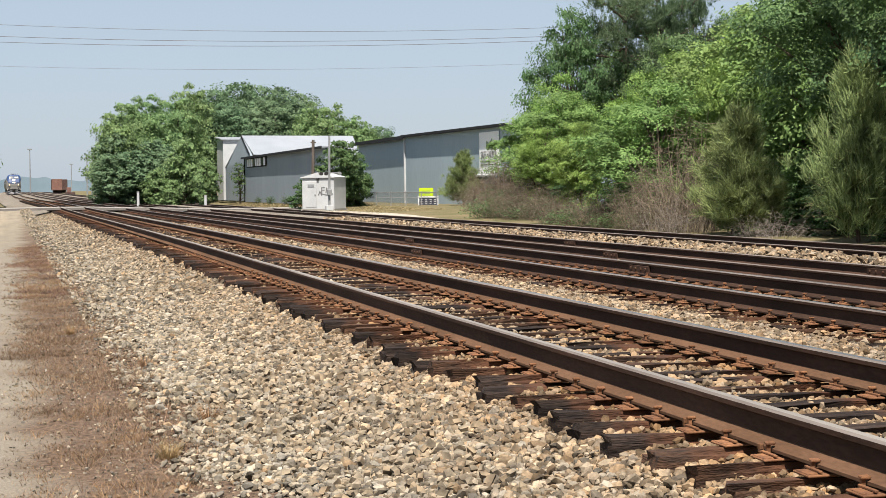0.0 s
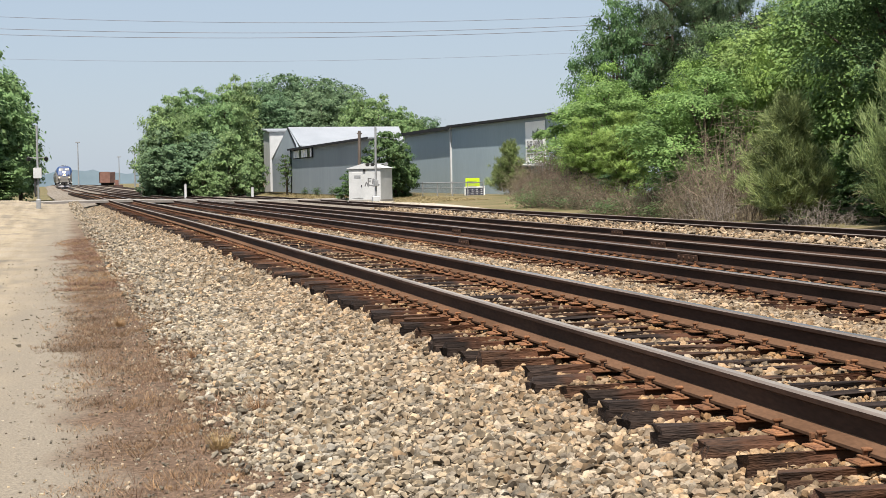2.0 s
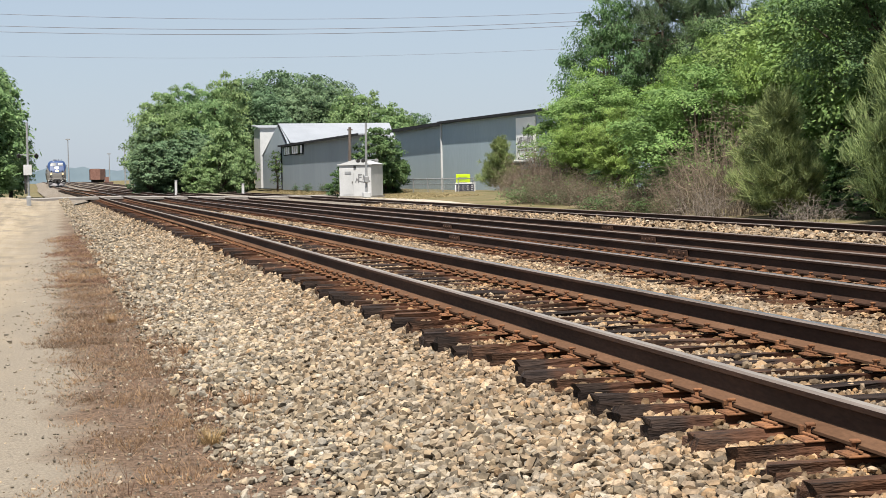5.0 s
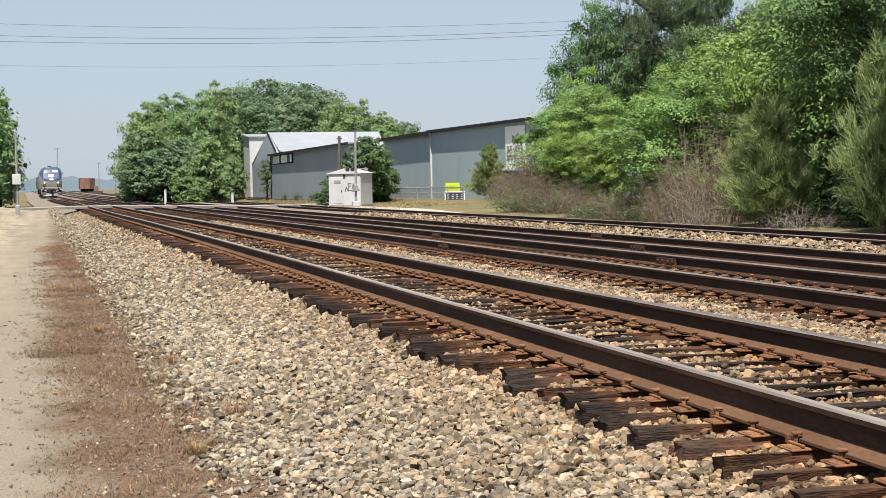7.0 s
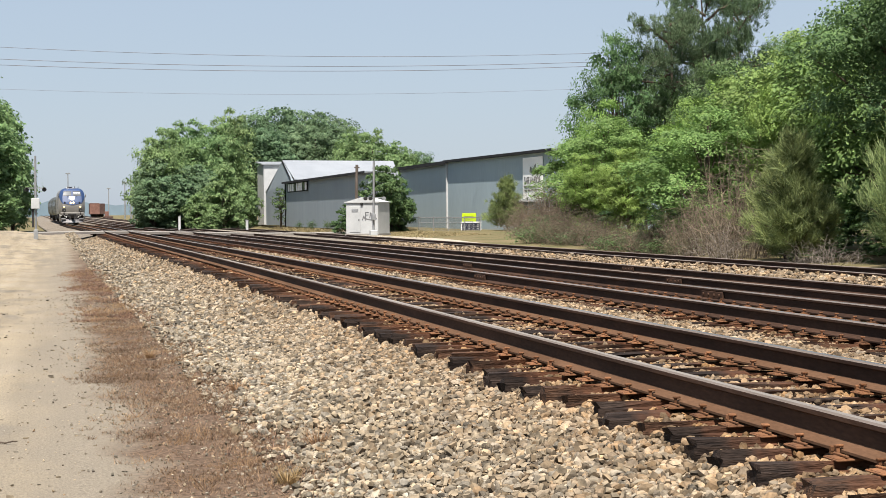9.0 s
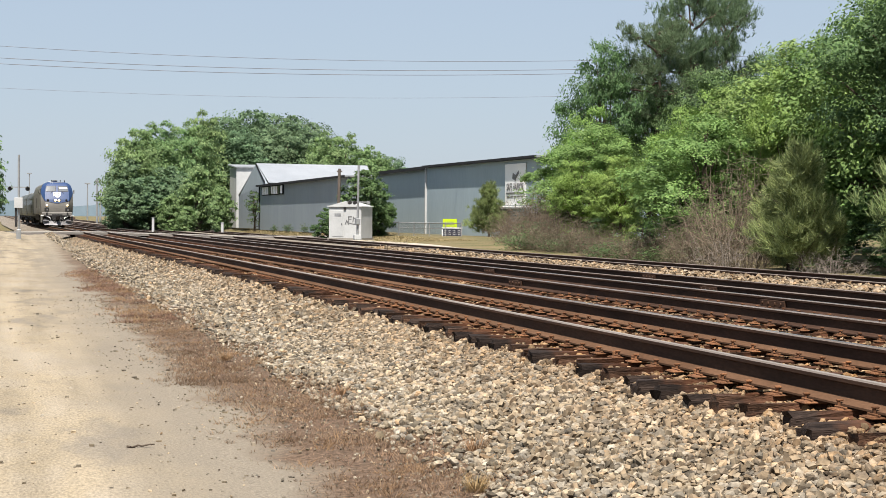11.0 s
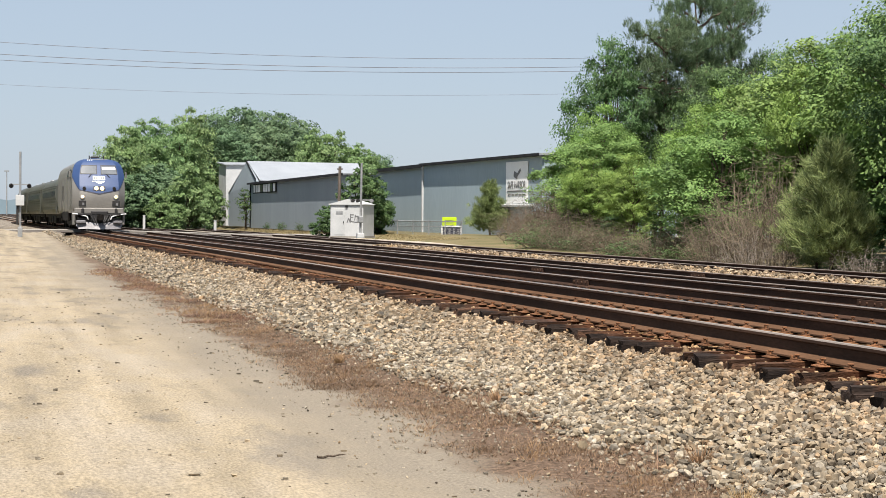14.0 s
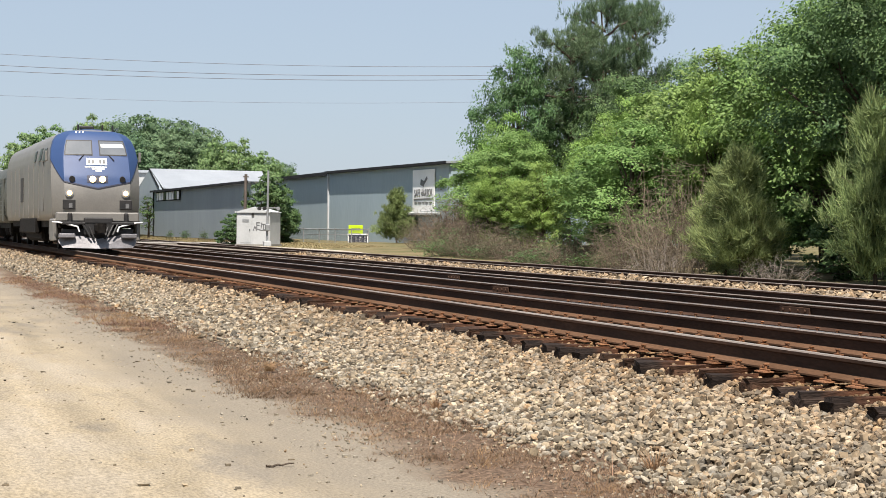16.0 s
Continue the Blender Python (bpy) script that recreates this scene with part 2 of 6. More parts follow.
def stone_material():
    """Ballast stone: pale tan and grey pieces, rust-stained along the rails."""
    m = surface("ballast_stone", (0.305, 0.268, 0.212), (0.115, 0.104, 0.088), 7.0, 0.9, 0.35, 60.0, island=0.6, depth=0.006, spots=0.35)
    n, l = m.node_tree.nodes, m.node_tree.links
    p = n["Principled BSDF"]
    old = p.inputs["Base Color"].links[0].from_socket
    g = n.new("ShaderNodeNewGeometry")
    hue = n.new("ShaderNodeValToRGB")
    hue.color_ramp.elements[0].color, hue.color_ramp.elements[1].color = (1.0, 0.90, 0.74, 1), (0.96, 0.98, 0.98, 1)
    sp = n.new("ShaderNodeMath")
    sp.operation = "MULTIPLY"
    sp.inputs[1].default_value = 7.3
    fr = n.new("ShaderNodeMath")
    fr.operation = "FRACT"
    l.new(g.outputs["Random Per Island"], sp.inputs[0])
    l.new(sp.outputs[0], fr.inputs[0])
    l.new(fr.outputs[0], hue.inputs[0])
    mul = n.new("ShaderNodeMixRGB")
    mul.blend_type = "MULTIPLY"
    mul.inputs[0].default_value = 1.0
    l.new(old, mul.inputs[1])
    l.new(hue.outputs[0], mul.inputs[2])
    at = n.new("ShaderNodeAttribute")
    at.attribute_name = "rust"
    rust = n.new("ShaderNodeMixRGB")
    rust.blend_type = "MULTIPLY"
    l.new(at.outputs["Fac"], rust.inputs[0])
    l.new(mul.outputs[0], rust.inputs[1])
    rust.inputs[2].default_value = (0.84, 0.56, 0.33, 1)
    l.new(rust.outputs[0], p.inputs["Base Color"])
    return m


M["stone"] = stone_material()


def road_material():
    """Sand in the middle, grey grit towards the edge, brown weedy soil beside the ballast; the borders wander."""
    m = surface("sandy_dirt", (0.275, 0.236, 0.178), (0.180, 0.156, 0.122), 0.7, 0.95, 0.7, 34.0, c3=(0.268, 0.222, 0.152), stretch=(1.5, 0.5, 1), depth=0.02, spots=0.55)
    n, l = m.node_tree.nodes, m.node_tree.links
    p = n["Principled BSDF"]
    old = p.inputs["Base Color"].links[0].from_socket
    tc = n.new("ShaderNodeTexCoord")
    sx = n.new("ShaderNodeSeparateXYZ")
    l.new(tc.outputs["Object"], sx.inputs[0])
    mp = n.new("ShaderNodeMapping")
    mp.inputs["Scale"].default_value = (2.6, 0.10, 1)
    l.new(tc.outputs["Object"], mp.inputs[0])
    st = n.new("ShaderNodeTexNoise")
    st.inputs["Scale"].default_value, st.inputs["Detail"].default_value = 1.0, 6
    l.new(mp.outputs[0], st.inputs[0])
    sr = n.new("ShaderNodeMapRange")
    sr.inputs[1].default_value, sr.inputs[2].default_value, sr.inputs[3].default_value, sr.inputs[4].default_value = 0.3, 0.7, 0.80, 1.14
    l.new(st.outputs[0], sr.inputs[0])
    tread = n.new("ShaderNodeHueSaturation")
    l.new(sr.outputs[0], tread.inputs["Value"])
    l.new(old, tread.inputs["Color"])
    old = tread.outputs[0]
    for scale, amount, lo, hi, c1, c2, fine in ((0.5, 1.5, -5.0, -3.9, (0.13, 0.113, 0.09), (0.245, 0.21, 0.158), 45.0), (0.8, 1.3, -3.62, -3.2, (0.032, 0.020, 0.013), (0.180, 0.124, 0.084), 22.0)):
        ns = n.new("ShaderNodeTexNoise")
        ns.inputs["Scale"].default_value, ns.inputs["Detail"].default_value = scale, 8
        l.new(tc.outputs["Object"], ns.inputs[0])
        a = n.new("ShaderNodeMath")
        a.operation = "MULTIPLY_ADD"
        a.inputs[1].default_value, a.inputs[2].default_value = amount, -amount / 2
        l.new(ns.outputs[0], a.inputs[0])
        s = n.new("ShaderNodeMath")
        l.new(a.outputs[0], s.inputs[0])
        l.new(sx.outputs[0], s.inputs[1])
        r = n.new("ShaderNodeMapRange")
        r.inputs[1].default_value, r.inputs[2].default_value = lo, hi
        l.new(s.outputs[0], r.inputs[0])
        far = n.new("ShaderNodeMapRange")  # the weeds thin out up the road
        far.inputs[1].default_value, far.inputs[2].default_value, far.inputs[4].default_value, far.inputs[3].default_value = 58.0, 92.0, 0.40, 1.0
        l.new(sx.outputs[1], far.inputs[0])
        cover = n.new("ShaderNodeMath")
        cover.operation = "MULTIPLY"
        l.new(r.outputs[0], cover.inputs[0])
        l.new(far.outputs[0], cover.inputs[1])
        g = n.new("ShaderNodeTexNoise")
        g.inputs["Scale"].default_value, g.inputs["Detail"].default_value, g.inputs["Roughness"].default_value = fine, 6, 0.8
        l.new(tc.outputs["Object"], g.inputs[0])
        cr = n.new("ShaderNodeValToRGB")
        cr.color_ramp.elements[0].position, cr.color_ramp.elements[1].position = 0.38, 0.62
        cr.color_ramp.elements[0].color, cr.color_ramp.elements[1].color = (*c1, 1), (*c2, 1)
        l.new(g.outputs[0], cr.inputs[0])
        mx = n.new("ShaderNodeMixRGB")
        l.new(cover.outputs[0], mx.inputs[0])
        l.new(old, mx.inputs[1])
        l.new(cr.outputs[0], mx.inputs[2])
        old = mx.outputs[0]
    l.new(old, p.inputs["Base Color"])
    return m


M["road"] = road_material()


def rust_by_rails(m):
    """Rust washed from the rails over the tie, ragged at its rim."""
    n, l = m.node_tree.nodes, m.node_tree.links
    p = n["Principled BSDF"]
    old = p.inputs["Base Color"].links[0].from_socket
    tc = n.new("ShaderNodeTexCoord")
    sx = n.new("ShaderNodeSeparateXYZ")
    l.new(tc.outputs["Object"], sx.inputs[0])
    ab = n.new("ShaderNodeMath")
    ab.operation = "ABSOLUTE"
    l.new(sx.outputs[0], ab.inputs[0])
    d1 = n.new("ShaderNodeMath")
    d1.operation = "SUBTRACT"
    d1.inputs[1].default_value = 0.754
    l.new(ab.outputs[0], d1.inputs[0])
    d2 = n.new("ShaderNodeMath")
    d2.operation = "ABSOLUTE"
    l.new(d1.outputs[0], d2.inputs[0])
    ns = n.new("ShaderNodeTexNoise")
    ns.inputs["Scale"].default_value, ns.inputs["Detail"].default_value = 9.0, 6
    l.new(tc.outputs["Object"], ns.inputs[0])
    k = n.new("ShaderNodeMath")
    k.operation = "MULTIPLY_ADD"
    k.inputs[1].default_value = 0.45
    l.new(ns.outputs[0], k.inputs[0])
    l.new(d2.outputs[0], k.inputs[2])
    r = n.new("ShaderNodeMapRange")
    r.inputs[1].default_value, r.inputs[2].default_value, r.inputs[3].default_value, r.inputs[4].default_value = 0.28, 0.62, 0.85, 0.0
    l.new(k.outputs[0], r.inputs[0])
    mx = n.new("ShaderNodeMixRGB")
    mx.inputs[2].default_value = (0.125, 0.055, 0.029, 1)
    l.new(r.outputs[0], mx.inputs[0])
    l.new(old, mx.inputs[1])
    l.new(mx.outputs[0], p.inputs["Base Color"])


rust_by_rails(M["tie"])
rust_by_rails(M["tie_rust"])

# ---------- mesh helpers ----------


def mesh_np(name, verts, faces, mats, smooth=False, index=None):
    """A mesh from arrays: verts (n, 3), faces (m, k)."""
    verts, faces = np.asarray(verts, np.float32), np.asarray(faces, np.int32)
    me = bpy.data.meshes.new(name)
    k = faces.shape[1]
    me.vertices.add(len(verts))
    me.vertices.foreach_set("co", verts.ravel())
    me.loops.add(faces.size)
    me.loops.foreach_set("vertex_index", faces.ravel())
    me.polygons.add(len(faces))
    me.polygons.foreach_set("loop_start", np.arange(0, faces.size, k, dtype=np.int32))
    if index is not None:
        me.polygons.foreach_set("material_index", np.asarray(index, np.int32))
    me.update(calc_edges=True)
    me.validate()
    for m in mats if isinstance(mats, (list, tuple)) else [mats]:
        me.materials.append(m)
    me.polygons.foreach_set("use_smooth", np.full(len(me.polygons), bool(smooth)))
    return me


def child(name, me, parent, label=""):
    ob = new(name, me)
    ob.parent = parent
    return tagged(ob, label)


def part(name, bm, material, parent, label="", smooth=False):
    """Links a bmesh as one mesh object under a thing."""
    me = bpy.data.meshes.new(name)
    bmesh.ops.recalc_face_normals(bm, faces=bm.faces)
    bm.to_mesh(me)
    bm.free()
    for m in material if isinstance(material, (list, tuple)) else [material]:
        me.materials.append(m)
    if smooth:
        me.polygons.foreach_set("use_smooth", [True] * len(me.polygons))
    ob = new(name, me)
    ob.parent = parent
    return tagged(ob, label)


def box(bm, c, s, bevel=0.0, rot=None, mat=0):
    """Adds a box with centre c and size s."""
    r = bmesh.ops.create_cube(bm, size=1.0)
    m = Matrix.Translation(c) @ (rot or Matrix()) @ Matrix.Diagonal((*s, 1))
    bmesh.ops.transform(bm, matrix=m, verts=r["verts"])
    faces = list({f for v in r["verts"] for f in v.link_faces})
    for f in faces:
        f.material_index = mat
    if bevel:
        bmesh.ops.bevel(bm, geom=list({e for v in r["verts"] for e in v.link_edges}), offset=bevel, segments=1, affect="EDGES", profile=0.5)
    return bm


def cyl(bm, a, b, r1, r2=None, seg=12, mat=0):
    """Adds a cylinder or cone from a to b."""
    a, b = Vector(a), Vector(b)
    q = bmesh.ops.create_cone(bm, cap_ends=True, segments=seg, radius1=r1, radius2=r1 if r2 is None else r2, depth=(b - a).length)
    m = Matrix.Translation((a + b) / 2) @ (b - a).to_track_quat("Z", "Y").to_matrix().to_4x4()
    bmesh.ops.transform(bm, matrix=m, verts=q["verts"])
    for v in q["verts"]:
        for f in v.link_faces:
            f.material_index = mat
    return bm


def bx(c, s, bevel=0.0, rot=None):
    return box(bmesh.new(), c, s, bevel, rot)


def cy(a, b, r1, r2=None, seg=12):
    return cyl(bmesh.new(), a, b, r1, r2, seg)


def empty(name, m=Matrix()):
    ob = new(name)
    ob.matrix_world = m
    ob.empty_display_size = 0.3
    return ob


def tube_np(points, radii, sides=6):
    """Verts and quads of a tube along points."""
    points, radii = np.asarray(points, float), np.asarray(radii, float)
    d = np.gradient(points, axis=0)
    d /= np.linalg.norm(d, axis=1)[:, None] + 1e-9
    ref = np.where(np.abs(d[:, 2:3]) > 0.9, [[1.0, 0, 0]], [[0, 0, 1.0]])
    u = np.cross(d, ref)
    u /= np.linalg.norm(u, axis=1)[:, None] + 1e-9
    v = np.cross(d, u)
    a = np.linspace(0, 2 * np.pi, sides, endpoint=False)
    ring = points[:, None] + radii[:, None, None] * (np.cos(a)[None, :, None] * u[:, None] + np.sin(a)[None, :, None] * v[:, None])
    n = len(points)
    i, j = np.meshgrid(np.arange(n - 1), np.arange(sides), indexing="ij")
    f = np.stack([i * sides + j, i * sides + (j + 1) % sides, (i + 1) * sides + (j + 1) % sides, (i + 1) * sides + j], -1).reshape(-1, 4)
    return ring.reshape(-1, 3), f


def join_np(pieces):
    vs, fs, o = [], [], 0
    for v, f in pieces:
        vs.append(v)
        fs.append(f + o)
        o += len(v)
    return np.concatenate(vs), np.concatenate(fs)


# ---------- the line of the tracks ----------


def bend(y):
    """How far the tracks have swung to the left at y."""
    y = np.asarray(y, float)
    return -0.0148 * 12.0 * np.log1p(np.exp(np.clip((y - 34.0) / 12.0, -30, 60))) + 0.46 * np.exp(-((y - 152.0) / 44.0) ** 2) - 0.42 * np.exp(-((y - 310.0) / 55.0) ** 2)


def rise(y):
    """The slight climb of the land far up the line."""
    return 0.0022 * np.clip(np.asarray(y, float) - 210.0, 0, 400)


# centre, rail top
TRACKS = [(0.754, 0.20), (4.85, 0.10), (8.75, -0.03), (12.90, -0.03)]
BED = [(-2.6, -0.56), (-2.1, -0.48), (-1.7, -0.40), (-1.2, -0.285), (-0.75, -0.200), (-0.60, -0.155), (-0.45, -0.100), (-0.1, -0.072), (1.6, -0.072), (2.0, -0.085), (2.6, -0.10), (3.3, -0.12), (3.55, -0.165),
       (6.1, -0.165), (6.5, -0.14), (7.1, -0.20), (7.45, -0.295), (10.05, -0.295), (10.35, -0.13), (11.3, -0.10), (11.6, -0.295), (14.2, -0.295), (14.8, -0.32), (15.8, -0.5)]
BX, BZ = np.array([b[0] for b in BED]), np.array([b[1] for b in BED])


def bed_z(x, y):
    return np.interp(np.asarray(x) - bend(y), BX, BZ) + rise(y)


YS = np.concatenate([np.arange(-25, 60, 1.0), np.arange(60, 200, 4.0), np.arange(200, 760, 20.0)])


def strip(name, xs, zs, ys, mat, follow=True, wobble=0.0):
    """A long sheet: columns xs, zs swept along y."""
    xs, zs, ys = np.asarray(xs, float), np.asarray(zs, float), np.asarray(ys, float)
    X = xs[None, :] + (bend(ys)[:, None] if follow else 0) + (wobble * np.sin(ys * 0.9)[:, None] * np.sin(ys * 0.37 + 1)[:, None] if wobble else 0)
    Z = zs[None, :] + rise(ys)[:, None]
    X = np.broadcast_to(X, Z.shape)
    Y = np.repeat(ys[:, None], len(xs), 1)
    i, j = np.meshgrid(np.arange(len(ys) - 1), np.arange(len(xs) - 1), indexing="ij")
    w = len(xs)
    f = np.stack([i * w + j, i * w + j + 1, (i + 1) * w + j + 1, (i + 1) * w + j], -1).reshape(-1, 4)
    return new(name, mesh_np(name, np.stack([X, Y, Z], -1).reshape(-1, 3), f, mat))


gx = np.array([-2500, -900, -300, -120, -60, -30, -14, -9, -5, -2.4, -1, 8, 14, 16.6, 22, 30, 45, 80, 160, 400, 1000, 2500], float)
gz = np.array([-0.6, -0.6, -0.6, -0.6, -0.58, -0.57, -0.70, -0.72, -0.72, -0.72, -0.7, -0.7, -0.62, -0.5, -0.35, -0.33, -0.33, -0.4, -0.4, -0.4, -0.4, -0.4])
gy = np.concatenate([[-600, -200, -60], np.arange(-25, 60, 5.0), np.arange(60, 220, 10), np.arange(220, 760, 30), [900, 1300, 2000, 3500]])
def ground_lift(x, y):
    """The land beyond the far siding rises towards the warehouses."""
    u, v = np.clip((np.asarray(y, float) - 65.0) / 35.0, 0, 1), np.clip((np.asarray(x, float) - 13.5) / 3.0, 0, 1)
    return 0.42 * u * u * (3 - 2 * u) * v


ground = strip("ground", gx, gz, gy, M["ground"], follow=False)
for v in ground.data.vertices:
    v.co.z += float(ground_lift(v.co.x, v.co.y))
tagged(ground, "dry grassy soil running out to the distant tree line", "ground", kind="structure")
def road_lift(y):
    """The road climbs to the level crossing."""
    t = np.clip((np.asarray(y, float) - 55.0) / 62.0, 0, 1)
    return 0.58 * t * t * (3 - 2 * t)


def road_z(x, y):
    """Height of the road, which lies higher beside the crossing signal."""
    return np.interp(x, RX, RZ) + road_lift(y) * (1 + 0.55 * np.clip((-3.6 - np.asarray(x, float)) / 2, 0, 1))


RX = np.concatenate([np.linspace(-16, -3.9, 30), np.linspace(-3.7, -1.9, 14)])
RZ = np.array([-0.53 + 0.010 * math.sin(i * 1.7) - 0.018 * math.exp(-((x + 9.3) / 0.7) ** 2) - 0.018 * math.exp(-((x + 6.4) / 0.7) ** 2) + 0.07 * min(1.0, max(0.0, (x + 4.0) / 2.0)) for i, x in enumerate(RX)])
dirt_road = strip("dirt_road", RX, RZ, np.concatenate([np.arange(-25, 60, 1.0), np.arange(60, 116, 4.0)]), M["road"])
for v in dirt_road.data.vertices:
    lx = v.co.x - float(bend(v.co.y))
    v.co.z += float(road_z(lx, v.co.y) - np.interp(lx, RX, RZ))
tagged(dirt_road, "pale sandy dirt road with wheel ruts and a weedy edge", "road", kind="structure")
# near bed in the gap-shade tone, far bed in the plain stone tone
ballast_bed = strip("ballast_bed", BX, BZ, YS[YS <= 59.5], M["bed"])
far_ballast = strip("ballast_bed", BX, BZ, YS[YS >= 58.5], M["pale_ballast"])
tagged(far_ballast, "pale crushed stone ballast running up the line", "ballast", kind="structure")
tagged(ballast_bed, "crushed stone ballast bed under the railway tracks", "ballast", kind="structure")

# ---------- level crossing and gravel drive ----------
CY0, CY1 = 118.0, 124.5


def crossing():
    xs = np.array([-60, -20, -9, -6, -3.6, -2.2, 1.0, 2.2, 4.8, 6.2, 9, 10.5, 13.5, 16, 22, 40], float)
    zs = np.array([0.0, 0.05, 0.10, 0.13, 0.16, 0.175, 0.175, 0.12, 0.07, 0.03, -0.05, -0.05, -0.05, -0.03, 0.0, 0.0])
    ys = np.array([CY0 - 0.7, CY0, 119.5, 121, 123, CY1, CY1 + 0.7])
    dz = np.array([-0.14, 0, 0, 0, 0, 0, -0.14])
    n = len(xs)
    v = [(x, y + 0.04 * x, z + d) for y, d in zip(ys, dz) for x, z in zip(xs, zs)]
    f = [(i * n + j, i * n + j + 1, (i + 1) * n + j + 1, (i + 1) * n + j) for i in range(len(ys) - 1) for j in range(n - 1)]
    # both edge strips are darkened to stand in for shadow along the crossing
    idx = [1 if i in (0, len(ys) - 2) else 0 for i in range(len(ys) - 1) for j in range(n - 1)]
    ob = new("crossing_road", mesh_np("crossing_road", v, f, [M["asphalt"], M["dark_asphalt"]], index=idx))
    tagged(ob, "pale worn asphalt road crossing the tracks on the level", "road", kind="structure")


crossing()
drive = strip("gravel_drive", [15.5, 15.8, 16.3, 16.8, 17.1], [-0.05, 0.0, 0.01, 0.01, -0.05], np.arange(84, 132, 2.0), M["gravel"])
for v in drive.data.vertices:
    v.co.z += float(np.interp(v.co.x, gx, gz)) + float(ground_lift(v.co.x, v.co.y)) + 0.03
tagged(drive, "pale gravel drive beside the far track", "road", kind="structure")

# ---------- tracks ----------
PROFILE = [(-0.036, -0.010), (-0.016, -0.001), (0.027, 0.0), (0.036, -0.010), (0.036, -0.034), (0.010, -0.046), (0.009, -0.092), (0.009, -0.130), (0.075, -0.166), (0.075, -0.180), (-0.075, -0.180), (-0.075, -0.166), (-0.009, -0.130), (-0.009, -0.092), (-0.010, -0.046), (-0.036, -0.034)]


def rail_mesh(x, z, top_metal, main):
    ys = np.concatenate([np.arange(-25, 60, 2.5), np.arange(60, 200, 6.0), np.arange(200, 740, 20.0)])
    pr = np.array(PROFILE)
    k = len(pr)
    V = np.stack([x + bend(ys)[:, None] + pr[None, :, 0], np.repeat(ys[:, None], k, 1), z + rise(ys)[:, None] + pr[None, :, 1]], -1).reshape(-1, 3)
    i, j = np.meshgrid(np.arange(len(ys) - 1), np.arange(k), indexing="ij")
    f = np.stack([i * k + j, i * k + (j + 1) % k, (i + 1) * k + (j + 1) % k, (i + 1) * k + j], -1).reshape(-1, 4)
    # 2 is the foot in its sun-brightened rust, 0 the shade-darkened side
    kind = np.array([3, 1, 3, 0, 0, 0, 0, 2, 2, 2, 2, 2, 0, 0, 0, 0])
    return mesh_np("rail", V, f, [M["rail_side"], M[top_metal], M["rail_foot"] if main else M["rail_side"], M["rail_dull"]], index=kind[j.ravel()])


def tie_meshes(rng, mat, count=5):
    """Worn ties: rough boxes with uneven tops and chewed ends."""
    out = []
    for k in range(count):
        bm = bmesh.new()
        box(bm, (0, 0, -0.09), (2.62, 0.185, 0.18))
        bmesh.ops.subdivide_edges(bm, edges=[e for e in bm.edges if abs(e.verts[0].co.x - e.verts[1].co.x) > 1], cuts=5)
        bmesh.ops.bevel(bm, geom=[e for e in bm.edges if e.verts[0].co.z > -0.01 and e.verts[1].co.z > -0.01 and abs(e.verts[0].co.y - e.verts[1].co.y) < 0.01], offset=0.040, segments=2, affect="EDGES")
        for v in bm.verts:
            v.co += Vector((rng.uniform(-0.025, 0.025) if abs(v.co.x) > 1.2 else 0, rng.uniform(-0.017, 0.017), rng.uniform(-0.020, 0.006)))
        bmesh.ops.recalc_face_normals(bm, faces=bm.faces)
        me = bpy.data.meshes.new("tie")
        bm.to_mesh(me)
        bm.free()
        me.materials.append(mat)
        out.append(me)
    return out


def plate_mesh():
    bm = bmesh.new()
    box(bm, (0, 0, 0.005), (0.33, 0.18, 0.012), 0.004)
    for s in (-1, 1):
        box(bm, (s * 0.105, 0, 0.022), (0.016, 0.17, 0.012), 0.003)
        box(bm, (s * 0.135, 0.0, 0.012), (0.05, 0.13, 0.008), 0.003)
    bmesh.ops.recalc_face_normals(bm, faces=bm.faces)
    me = bpy.data.meshes.new("tie_plate")
    bm.to_mesh(me)
    bm.free()
    me.materials.append(M["plate"])
    return me


def spike_mesh():
    bm = bmesh.new()
    box(bm, (0, 0, 0.02), (0.018, 0.018, 0.06))
    box(bm, (-0.008, 0, 0.053), (0.045, 0.034, 0.014), 0.004)
    bmesh.ops.recalc_face_normals(bm, faces=bm.faces)
    me = bpy.data.meshes.new("spike")
    bm.to_mesh(me)
    bm.free()
    me.materials.append(M["plate"])
    return me


def anchor_mesh():
    bm = bmesh.new()
    box(bm, (0, 0, 0.0), (0.19, 0.03, 0.022), 0.005)
    box(bm, (-0.085, 0, 0.02), (0.02, 0.034, 0.03), 0.004)
    bmesh.ops.recalc_face_normals(bm, faces=bm.faces)
    me = bpy.data.meshes.new("rail_anchor")
    bm.to_mesh(me)
    bm.free()
    me.materials.append(M["plate"])
    return me


def joint_mesh():
    bm = bmesh.new()
    for s in (-1, 1):
        box(bm, (s * 0.026, 0, -0.095), (0.026, 0.9, 0.10), 0.006)
        for q in (-0.33, -0.12, 0.12, 0.33):
            cyl(bm, (s * 0.035, q, -0.095), (s * 0.062, q, -0.095), 0.022, None, 6)
    bmesh.ops.recalc_face_normals(bm, faces=bm.faces)
    me = bpy.data.meshes.new("joint_bar")
    bm.to_mesh(me)
    bm.free()
    me.materials.append(M["rail_side"])
    return me


